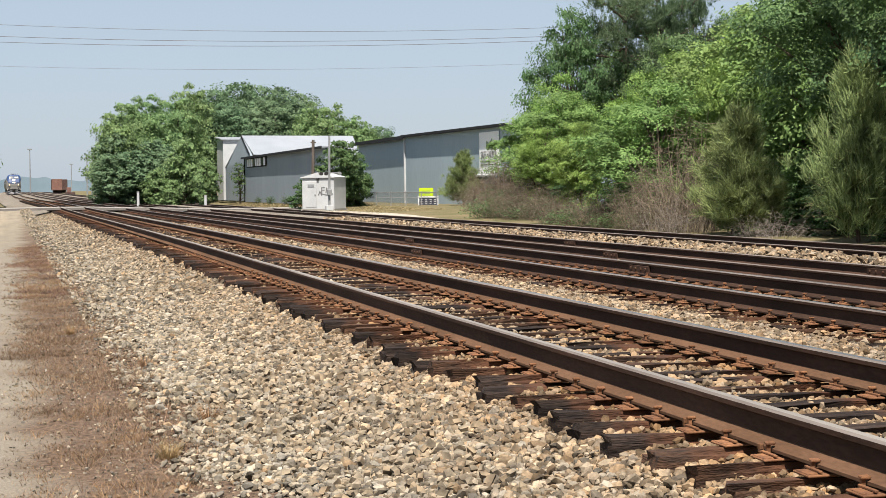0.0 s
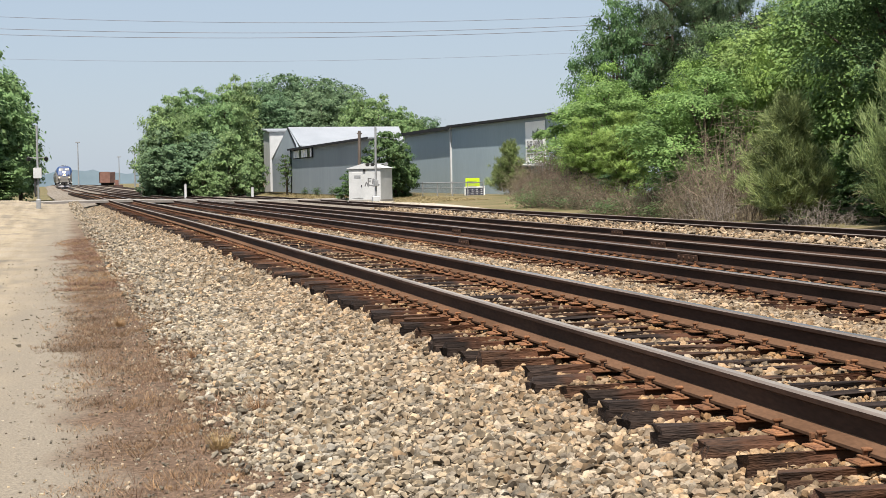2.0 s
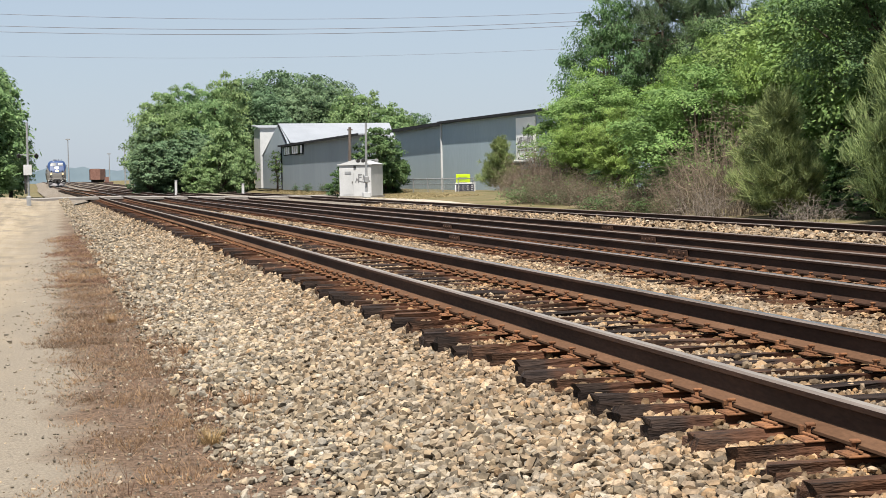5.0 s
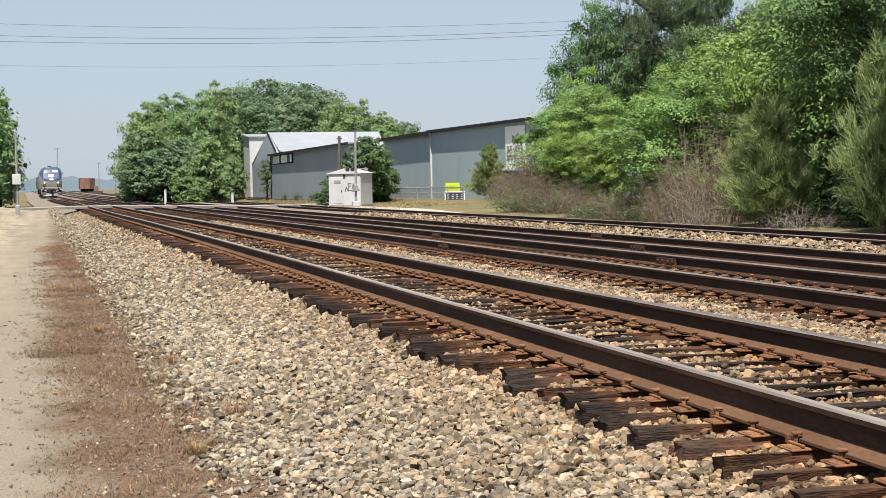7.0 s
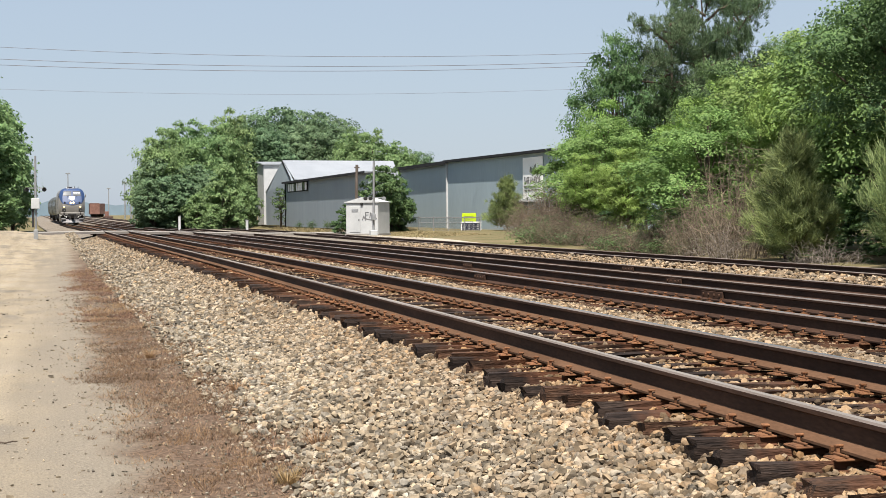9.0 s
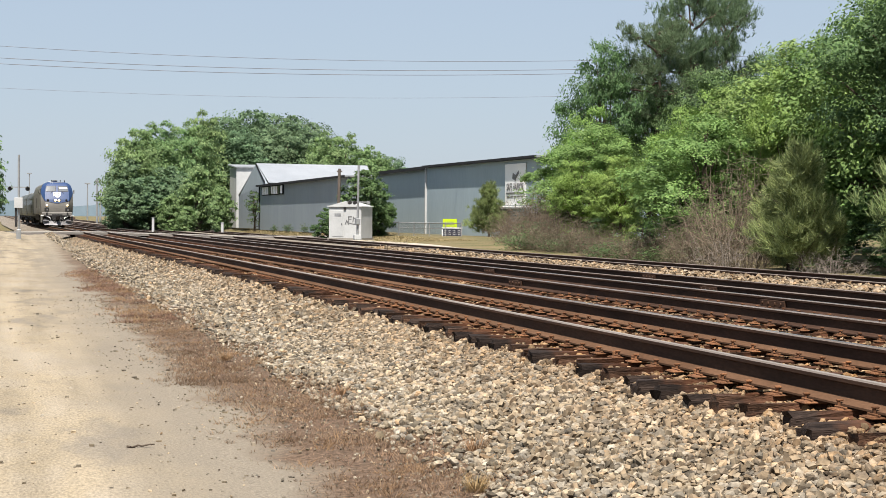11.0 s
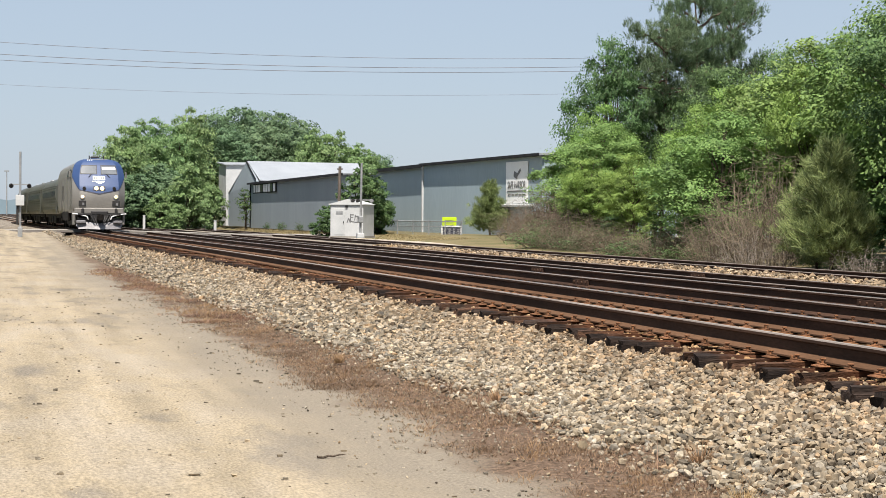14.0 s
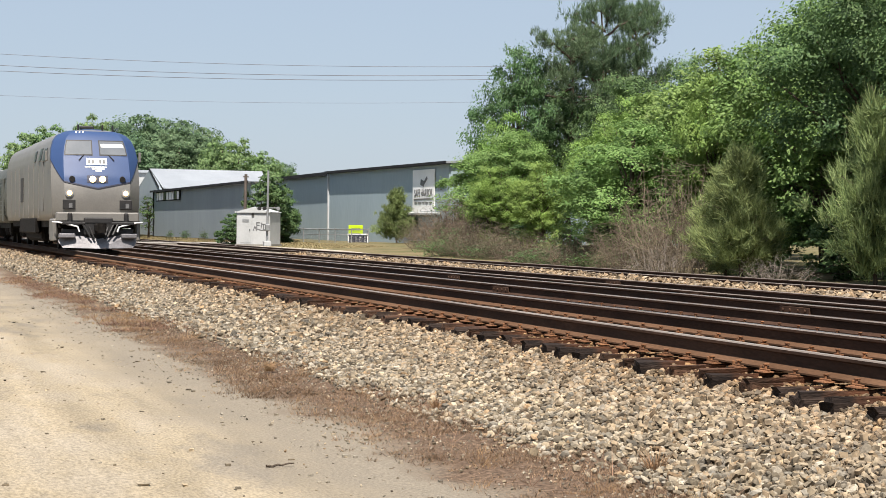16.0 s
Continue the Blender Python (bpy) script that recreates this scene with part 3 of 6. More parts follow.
def build_tracks():
    rng = random.Random(4)
    ties = tie_meshes(rng, M["tie_rust"]) + tie_meshes(rng, M["tie"], 6)
    plate, spike, anchor, joint = plate_mesh(), spike_mesh(), anchor_mesh(), joint_mesh()
    labels = ["main railway track with rusty rails on dark timber ties", "second railway track with rusty rails on timber ties", "third railway track with dull rusty rails", "far railway siding with rusty rails beside the brush"]
    for k, (c, top) in enumerate(TRACKS):
        root = tagged(empty("railway_track"), labels[k], "railway track", "parallel tracks")
        for s in (-1, 1):
            child("rail", rail_mesh(c + s * 0.754, top, "rail_worn" if k == 0 and s == -1 else "rail_top" if k < 2 else "rail_dull", k == 0), root, "shiny-topped rusty steel rail" if k == 0 else "")
        for s, yj in ((1, 25.0), (-1, 33.5), (1, 41.0)) if k in (1, 2) else ():
            jb = child("joint_bar", joint, root, "bolted joint bar on the rail")
            jb.matrix_basis = pose(c + s * 0.754 + float(bend(yj)), yj, top)
        far = []
        y, n = -6.0 + 0.1 * k, 0
        first, last = ((2.0, 140.0), (9.0, 120.0), (18.0, 120.0), (26.0, 120.0))[k]
        while y < 240:
            b, r = float(bend(y)), float(rise(y))
            if first < y < last:
                ob = child("tie", ties[rng.randrange(len(ties))], root)
                ob.matrix_basis = pose(c + b + rng.uniform(-0.07, 0.07), y + rng.uniform(-0.05, 0.05), top - 0.205 + r - rng.choice((0, 0, 0.006, 0.014)), rng.uniform(-3, 3), rng.uniform(-0.5, 0.5), rng.uniform(-2.2, 2.2))
                if k < 2 and y < 60:
                    for s in (-1, 1):
                        p = child("tie_plate", plate, root) if y < (40 if k == 0 else 50) else None
                        if p:
                            p.matrix_basis = pose(c + b + s * 0.754, y + rng.uniform(-0.02, 0.02), top - 0.203 + r, 0, s * 1.2, rng.uniform(-2, 2))
                        if y < (26 if k == 0 else 30):
                            for sx, sy in ((-1, 0.05), (1, -0.05)):
                                q = child("spike", spike, root)
                                q.matrix_basis = pose(c + b + s * 0.754 + sx * 0.092, y + sy + rng.uniform(-0.02, 0.02), top - 0.205 + r + rng.uniform(0, 0.014), rng.uniform(-8, 8), 0, 180 if sx < 0 else 0)
                        if k == 0 and y < 40 and rng.random() < 0.3:
                            q = child("rail_anchor", anchor, root)
                            q.matrix_basis = pose(c + b + s * 0.754, y + 0.14, top - 0.19 + r)
            else:
                x0, z0 = c + b, top - 0.205 + r
                far.append((np.array([(x0 + dx * 1.31, y + dy * 0.11, z0 + dz) for dx in (-1, 1) for dy in (-1, 1) for dz in (-0.15, 0)]), np.array([(0, 1, 3, 2), (4, 6, 7, 5), (0, 4, 5, 1), (2, 3, 7, 6), (1, 5, 7, 3)])))
            y += 0.497
            n += 1
        v, f = join_np(far)
        tagged(child("far_ties", mesh_np("far_ties", v, f, M["tie"]), root), kind="stuff")


build_tracks()

# ---------- ballast stones ----------
PHI = (1 + 5 ** 0.5) / 2
ICO = np.array([(-1, PHI, 0), (1, PHI, 0), (-1, -PHI, 0), (1, -PHI, 0), (0, -1, PHI), (0, 1, PHI), (0, -1, -PHI), (0, 1, -PHI), (PHI, 0, -1), (PHI, 0, 1), (-PHI, 0, -1), (-PHI, 0, 1)], float) / math.hypot(1, PHI)
ICO_F = np.array([(0, 11, 5), (0, 5, 1), (0, 1, 7), (0, 7, 10), (0, 10, 11), (1, 5, 9), (5, 11, 4), (11, 10, 2), (10, 7, 6), (7, 1, 8), (3, 9, 4), (3, 4, 2), (3, 2, 6), (3, 6, 8), (3, 8, 9), (4, 9, 5), (2, 4, 11), (6, 2, 10), (8, 6, 7), (9, 8, 1)])
CUBE = np.array([(x, y, z) for x in (-0.62, 0.62) for y in (-0.62, 0.62) for z in (-0.62, 0.62)])
CUBE_F = np.array([(0, 1, 3), (0, 3, 2), (4, 6, 7), (4, 7, 5), (0, 4, 5), (0, 5, 1), (2, 3, 7), (2, 7, 6), (0, 2, 6), (0, 6, 4), (1, 5, 7), (1, 7, 3)])
OCT = np.array([(1, 0, 0), (-1, 0, 0), (0, 1, 0), (0, -1, 0), (0, 0, 1), (0, 0, -1)], float)
OCT_F = np.array([(0, 2, 4), (2, 1, 4), (1, 3, 4), (3, 0, 4), (2, 0, 5), (1, 2, 5), (3, 1, 5), (0, 3, 5)])


def stones(name, x0, x1, y0, y1, per_m2, size, rng, shape=(CUBE, CUBE_F), parent=None, sink=0.35, weight=None):
    n = int((x1 - x0) * (y1 - y0) * per_m2)
    x, y = rng.uniform(x0, x1, n), rng.uniform(y0, y1, n)
    if weight is not None:
        keep = rng.uniform(0, 1, n) < weight(x, y)
        x, y = x[keep], y[keep]
        n = len(x)
    rel = x.copy()
    x = x + bend(y)
    r = np.minimum(size * np.exp(rng.normal(0, 0.28, n)), size * 1.65)
    z = np.where(rel < -2.0, np.maximum(bed_z(x, y), road_z(rel, y)), bed_z(x, y)) + r * (0.55 - sink + rng.uniform(-0.35, 0.65, n))
    z = np.where((rel > -0.62) & (rel < 2.05), np.minimum(z, rise(y) - 0.016 - r * 0.45 + rng.uniform(0, 0.016, n)), z)
    base, faces = shape
    k = len(base)
    sc = rng.uniform(0.68, 1.30, (n, 1, 3)) * r[:, None, None]
    sc[:, :, 2] *= 0.65
    v = base[None] * rng.uniform(0.80, 1.12, (n, k, 1)) * sc + rng.normal(0, 0.08, (n, k, 3)) * r[:, None, None] * 0.5
    q = rng.normal(size=(n, 4)) * np.array([1.0, 0.30, 0.30, 1.0])
    q /= np.linalg.norm(q, axis=1)[:, None]
    w_, a, b, c = q.T
    R = np.stack([1 - 2 * (b * b + c * c), 2 * (a * b - c * w_), 2 * (a * c + b * w_), 2 * (a * b + c * w_), 1 - 2 * (a * a + c * c), 2 * (b * c - a * w_), 2 * (a * c - b * w_), 2 * (b * c + a * w_), 1 - 2 * (a * a + b * b)], -1).reshape(n, 3, 3)
    v = np.einsum("nij,nkj->nki", R, v) + np.stack([x, y, z], -1)[:, None]
    f = faces[None] + (np.arange(n) * k)[:, None, None]
    me = mesh_np(name, v.reshape(-1, 3), f.reshape(-1, 3), M["stone"])
    d = np.full(n, 9.0)
    for c_, _ in TRACKS:
        for s in (-1, 1):
            d = np.minimum(d, np.abs(rel - c_ - s * 0.754))
    rust = np.clip(1.0 - (d - 0.12) / 0.85, 0, 1) * rng.uniform(0.5, 1.0, n) * np.where((rel > -0.56) & (rel < 2.07), 1.0, np.where(rel < 0, 0.55, 0.85))
    rust = np.maximum(rust, np.where((rel > -0.5) & (rel < 2.0), rng.uniform(0.12, 0.75, n), np.where(rel > 1.9, rng.uniform(0.2, 0.6, n), 0.0)))
    rust = np.maximum(rust, np.where(rel < 0, np.clip((rel + 2.0) / 1.4, 0, 1) * rng.uniform(0.0, 0.62, n), 0.0))
    rust = np.maximum(rust, np.where(rng.uniform(0, 1, n) < 0.07, 0.5, 0.0))
    me.attributes.new("rust", "FLOAT", "POINT").data.foreach_set("value", np.repeat(rust, k).astype(np.float32))
    ob = child(name, me, ballast_bed if parent is None else parent)
    return tagged(ob, kind="stuff")


def scatter_ballast():
    rng = np.random.default_rng(7)
    edge = lambda x, y: np.clip((x + 2.42 + 0.14 * np.sin(y * 1.3) + 0.11 * np.sin(y * 3.1 + 1) + 0.08 * np.sin(y * 8.7)) / 0.55, 0.10, 1)
    stones("loose_stones", -2.6, -0.50, 5.5, 24, 1150, 0.0245, rng, (ICO, ICO_F), weight=edge)
    stones("loose_stones", -2.6, -0.50, -6, 5.5, 420, 0.036, rng, (CUBE, CUBE_F), weight=edge)
    stones("loose_stones", -0.60, 1.95, -6, 4, 330, 0.026, rng, (CUBE, CUBE_F), sink=0.2)
    stones("loose_stones", -2.6, -0.50, 24, 48, 560, 0.036, rng, (CUBE, CUBE_F), weight=edge)
    stones("loose_stones", -2.6, -0.50, 48, 116, 190, 0.042, rng, (OCT, OCT_F), weight=edge)
    stones("loose_stones", -0.60, 1.95, 4, 30, 900, 0.022, rng, (ICO, ICO_F), sink=0.2)
    stones("loose_stones", -0.50, 1.95, 30, 60, 380, 0.03, rng, (OCT, OCT_F), sink=0.3)
    stones("loose_stones", 1.9, 3.6, 8, 34, 700, 0.026, rng, (ICO, ICO_F))
    stones("loose_stones", 1.8, 3.6, 34, 70, 210, 0.042, rng, (OCT, OCT_F))
    stones("loose_stones", 3.6, 6.1, 10, 45, 330, 0.027, rng, (OCT, OCT_F), sink=0.3)
    stones("loose_stones", 6.0, 7.5, 14, 60, 170, 0.045, rng, (OCT, OCT_F))
    stones("loose_stones", 10.0, 11.7, 18, 80, 150, 0.055, rng, (OCT, OCT_F))
    # scattered single stones on the weedy edge and the road
    stones("loose_stones", -4.3, -2.1, 6, 40, 260, 0.010, rng, sink=0.2, weight=lambda x, y: np.clip((x + 3.75 + 0.3 * np.sin(y * 0.9)) / 1.6, 0.02, 0.75))
    shapes = []
    for k in range(8):
        v = (CUBE * rng.uniform(0.7, 1.15, (8, 1)) + rng.normal(0, 0.1, (8, 3))) * np.array([rng.uniform(0.8, 1.3), rng.uniform(0.7, 1.1), rng.uniform(0.5, 0.8)]) * 0.036
        me = mesh_np("stone", v, CUBE_F, M["stone"])
        me.attributes.new("rust", "FLOAT", "POINT").data.foreach_set("value", np.full(8, 0.05 if k % 3 else 0.25, np.float32))
        shapes.append(me)
    for k in range(300):
        x, y = float(rng.uniform(-2.1, -0.8)), float(rng.uniform(8.0, 14.5))
        ob = child("stone", shapes[k % 8], ballast_bed)
        ob.matrix_basis = pose(x + float(bend(y)), y, float(bed_z(x, y)) + 0.035, *[float(a) for a in rng.uniform(0, 360, 3)])


scatter_ballast()

# ---------- plants ----------


def leaves_np(rng, centres, radii, per, size, lift=0.55, narrow=0.6, squash=0.62):
    """Leaves on boughs: every clump is a dome of sprigs, full above and thin below, so that its underside stays dark."""
    K = len(centres)
    sprigs = 9
    d = rng.normal(size=(K, sprigs, 3))
    d[:, :, 2] = np.abs(d[:, :, 2]) * 0.9 - 0.22
    d /= np.linalg.norm(d, axis=2)[:, :, None]
    sp = centres[:, None] + d * (radii[:, None] * rng.uniform(0.55, 1.08, (K, sprigs)))[:, :, None] * np.array([1, 1, squash])
    n = K * per
    ci = np.repeat(np.arange(K), per)
    si = rng.integers(0, sprigs, n)
    out = d[ci, si]
    p = sp[ci, si] + rng.normal(size=(n, 3)) * (radii[ci] * 0.24)[:, None] * np.array([1, 1, 0.6])
    nor = out * 0.75 + rng.normal(size=(n, 3)) * 0.30 + np.array([0, 0, lift])
    nor /= np.linalg.norm(nor, axis=1)[:, None]
    t = np.cross(nor, rng.normal(size=(n, 3)))
    t /= np.linalg.norm(t, axis=1)[:, None] + 1e-9
    b = np.cross(nor, t)
    s = size * rng.uniform(0.6, 1.4, n)[:, None]
    V = np.stack([p - t * s * 0.5, p + b * s * narrow * 0.5, p + t * s * 0.5, p - b * s * narrow * 0.5], 1).reshape(-1, 3)
    F = np.arange(n * 4).reshape(n, 4)
    return V, F


def needles_np(rng, centres, axes, per, length, width):
    """Tufts of needles: thin blades that spread round an axis."""
    K = len(centres)
    n = K * per
    ci = np.repeat(np.arange(K), per)
    d = axes[ci] * 0.9 + rng.normal(size=(n, 3)) * 0.45
    d /= np.linalg.norm(d, axis=1)[:, None]
    side = np.cross(d, rng.normal(size=(n, 3)))
    side /= np.linalg.norm(side, axis=1)[:, None] + 1e-9
    L = length * rng.uniform(0.6, 1.2, n)[:, None]
    p = centres[ci] + rng.normal(size=(n, 3)) * length * 0.22
    V = np.stack([p - side * width, p + side * width, p + d * L + side * width * 0.4, p + d * L - side * width * 0.4], 1).reshape(-1, 3)
    return V, np.arange(n * 4).reshape(n, 4)


def wiggle(rng, a, b, n, amount):
    t = np.linspace(0, 1, n)[:, None]
    p = np.asarray(a)[None] * (1 - t) + np.asarray(b)[None] * t
    off = np.cumsum(rng.normal(size=(n, 3)), 0) * amount
    off -= off[0] * (1 - t) + off[-1] * t
    return p + off


def broadleaf(seed, h, w, leaf, clumps, per, size, crown_base=0.12, name="tree", clump_r=0.15):
    """Tapered trunk, limbs to the clumps, uneven crown. Height h, width w."""
    rng = np.random.default_rng(seed)
    root = empty(name)
    c, tries = [], 0
    while len(c) < clumps:
        p = rng.uniform(-1, 1, 3)
        zrel = (p[2] + 1) / 2
        prof = (0.60 + 0.40 * math.sin(min(1.0, zrel * 1.25) * math.pi * 0.75)) * (1 - max(0, zrel - 0.62) / 0.42) ** 0.55 if zrel < 1.0 else 0
        r = math.hypot(p[0], p[1])
        bump = 1 + 0.22 * math.sin(3 * math.atan2(p[1], p[0]) + seed) + 0.15 * math.sin(7 * zrel + 2 * math.atan2(p[1], p[0]))
        lim = prof * bump * 0.9
        if r < lim and (r > 0.45 * lim or zrel > 0.75):
            q = np.array((p[0] * w / 2, p[1] * w / 2, h * (crown_base + (0.97 - crown_base) * zrel)))
            tries += 1
            if tries < 4000 and c and np.min(np.linalg.norm((np.array(c) - q) * np.array([1, 1, 1.35]), axis=1)) < h * clump_r * 0.50:
                continue
            c.append((p[0] * w / 2, p[1] * w / 2, h * (crown_base + (0.97 - crown_base) * zrel)))
    c = np.array(c)
    rad = h * clump_r * rng.uniform(0.5, 1.2, len(c)) * 0.76
    wood = [tube_np(wiggle(rng, (0, 0, -0.2), (rng.normal() * 0.05 * h, rng.normal() * 0.05 * h, h * 0.86), 8, h * 0.012), np.linspace(0.028, 0.006, 8) * h, 8)]
    for i in rng.choice(len(c), min(len(c), 26), replace=False):
        z = max(0.1 * h, c[i][2] * rng.uniform(0.45, 0.75))
        wood.append(tube_np(wiggle(rng, (0, 0, z), c[i], 6, h * 0.012), np.linspace(0.009, 0.002, 6) * h, 5))
    v, f = join_np(wood)
    child("trunk", mesh_np("trunk", v, f, M["bark"], True), root)
    v, f = leaves_np(rng, c, rad, per, size)
    child("crown", mesh_np("crown", v, f, leaf), root)
    return root


def pine(seed, h, w, mat, tiers, per_tier, per, length, width, name="pine_tree", bare=0.08, open_crown=False):
    rng = np.random.default_rng(seed)
    root = empty(name)
    wood = [tube_np(wiggle(rng, (0, 0, -0.2), (rng.normal() * 0.02 * h, rng.normal() * 0.02 * h, h * 0.97), 9, h * 0.006), np.linspace(0.02, 0.004, 9) * h, 7)]
    cen, ax = [], []
    for k in range(tiers):
        t = (k + 0.5) / tiers
        z = h * (bare + (0.98 - bare) * t)
        reach = w / 2 * ((1 - t) ** 0.75 * (0.85 + 0.3 * rng.random()) if not open_crown else math.sin(math.pi * (0.22 + 0.58 * t)) * rng.uniform(0.6, 1.15))
        for j in range(per_tier):
            a = rng.uniform(0, 2 * math.pi)
            rb = reach * rng.uniform(0.45, 1.2)
            e = np.array([math.cos(a) * rb, math.sin(a) * rb, z + rb * (0.25 + 0.45 * rng.random())])
            s = np.array([0, 0, z])
            pts = wiggle(rng, s, e, 5, reach * 0.04)
            wood.append(tube_np(pts, np.linspace(0.006, 0.0015, 5) * h, 4))
            m = max(3, int(reach / (length * 0.9)) + 1)
            for q in np.linspace(0.30, 1.0, m):
                for _ in range(2):
                    cen.append(s + (e - s) * q + rng.normal(size=3) * length * 0.6)
                    d = (e - s) / (np.linalg.norm(e - s) + 1e-6) + np.array([0, 0, 0.9]) + rng.normal(size=3) * 0.4
                    ax.append(d / np.linalg.norm(d))
    v, f = join_np(wood)
    child("trunk", mesh_np("trunk", v, f, M["bark"], True), root)
    v, f = needles_np(rng, np.array(cen), np.array(ax), per, length, width)
    child("crown", mesh_np("crown", v, f, mat), root)
    return root


def tall_pine(seed, h, w, mat, limbs, name="pine_tree"):
    """An old pine: bare lower trunk, wide limbs with flat plates of needle tufts and gaps between."""
    rng = np.random.default_rng(seed)
    root = empty(name)
    wood = [tube_np(wiggle(rng, (0, 0, -0.2), (rng.normal() * 0.03 * h, rng.normal() * 0.03 * h, h * 0.96), 9, h * 0.008), np.linspace(0.017, 0.004, 9) * h, 7)]
    cen, ax = [], []
    for k in range(limbs):
        t = (k + rng.random()) / limbs
        z = h * (0.36 + 0.58 * t)
        reach = w / 2 * (0.75 + 0.35 * math.sin(math.pi * t)) * (1 - 0.55 * max(0, t - 0.7) / 0.3) * rng.uniform(0.55, 1.15)
        a = k * 2.4 + rng.normal() * 0.4
        s = np.array([0, 0, z])
        e = np.array([math.cos(a) * reach, math.sin(a) * reach, z + reach * rng.uniform(0.10, 0.45)])
        pts = wiggle(rng, s, e, 7, reach * 0.04)
        wood.append(tube_np(pts, np.linspace(0.0065, 0.0014, 7) * h, 5))
        for q in (3, 4, 5, 6, 6):
            c = pts[q] + rng.normal(size=3) * 0.45 * np.array([1, 1, 0.5])
            wood.append(tube_np(wiggle(rng, pts[q - 1], c, 4, 0.05), np.linspace(0.0025, 0.001, 4) * h, 4))
            m = int(rng.integers(13, 27))
            cc = c + rng.normal(size=(m, 3)) * rng.uniform(0.38, 0.62) * np.array([1, 1, 0.5])
            cen.extend(cc)
            d = (cc - c) * 0.8 + np.array([0, 0, 0.8]) + rng.normal(size=(m, 3)) * 0.3
            ax.extend(d / np.linalg.norm(d, axis=1)[:, None])
    v, f = join_np(wood)
    child("trunk", mesh_np("trunk", v, f, M["bark"], True), root)
    v, f = needles_np(rng, np.array(cen), np.array(ax), 13, 0.34, 0.021)
    child("crown", mesh_np("crown", v, f, mat), root)
    return root


def brush(seed, h, w, n, mat, name="dry_bush", leafs=0, leaf=None):
    """A twiggy bush: many thin arching stems, with or without leaves."""
    rng = np.random.default_rng(seed)
    root = empty(name)
    stems, twigs, tips = [], [], []
    for _ in range(n):
        a, r = rng.uniform(0, 2 * math.pi), w / 2 * math.sqrt(rng.random())
        s = np.array([math.cos(a) * r * 0.6, math.sin(a) * r * 0.6, -0.1])
        hh = h * rng.uniform(0.45, 1.0) * (1 - 0.45 * (r / (w / 2)) ** 2)
        e = np.array([math.cos(a) * r * 1.15, math.sin(a) * r * 1.15, hh]) + rng.normal(size=3) * 0.12 * h
        pts = wiggle(rng, s, e, 6, 0.035 * h)
        stems.append(tube_np(pts, np.linspace(0.0045, 0.0018, 6) * h, 3))
        for q in (2, 3, 3, 4, 4, 5):
            t = pts[q] + rng.normal(size=3) * 0.16 * h * np.array([1, 1, 0.7])
            twigs.append(tube_np(wiggle(rng, pts[q], t, 4, 0.02 * h), np.linspace(0.0026, 0.0010, 4) * h, 3))
            tips.append(t)
    for name_, pieces in (("stem_mass", stems), ("twig_mass", twigs)):
        v, f = join_np(pieces)
        tagged(child(name_, mesh_np(name_, v, f, mat), root), kind="stuff")
    if leafs:
        v, f = leaves_np(rng, np.array(tips), np.full(len(tips), 0.10 * h), leafs, 0.05 * h)
        child("foliage", mesh_np("foliage", v, f, leaf), root)
    return root


def put(ob, spots, group, label, category):
    """Places a plant and its copies: x, y, height scale, width scale."""
    tagged(ob, label, category, group)
    rng = random.Random(len(spots) * 7 + 1)
    for k, (x, y, z, sh, sw) in enumerate(spots):
        m = pose(x, y, z, 0, 0, rng.uniform(0, 360)) @ Matrix.Diagonal((sw, sw, sh, 1))
        if k == 0:
            first = m
        else:
            copy_thing(ob, m)
    ob.matrix_basis = first


def gz_at(x):
    return float(np.interp(x, gx, gz))


def rows(*spots):
    return [(x, y, gz_at(x) + float(rise(y)) + float(ground_lift(x, y)) - 0.05, sh, sw) for x, y, sh, sw in spots]


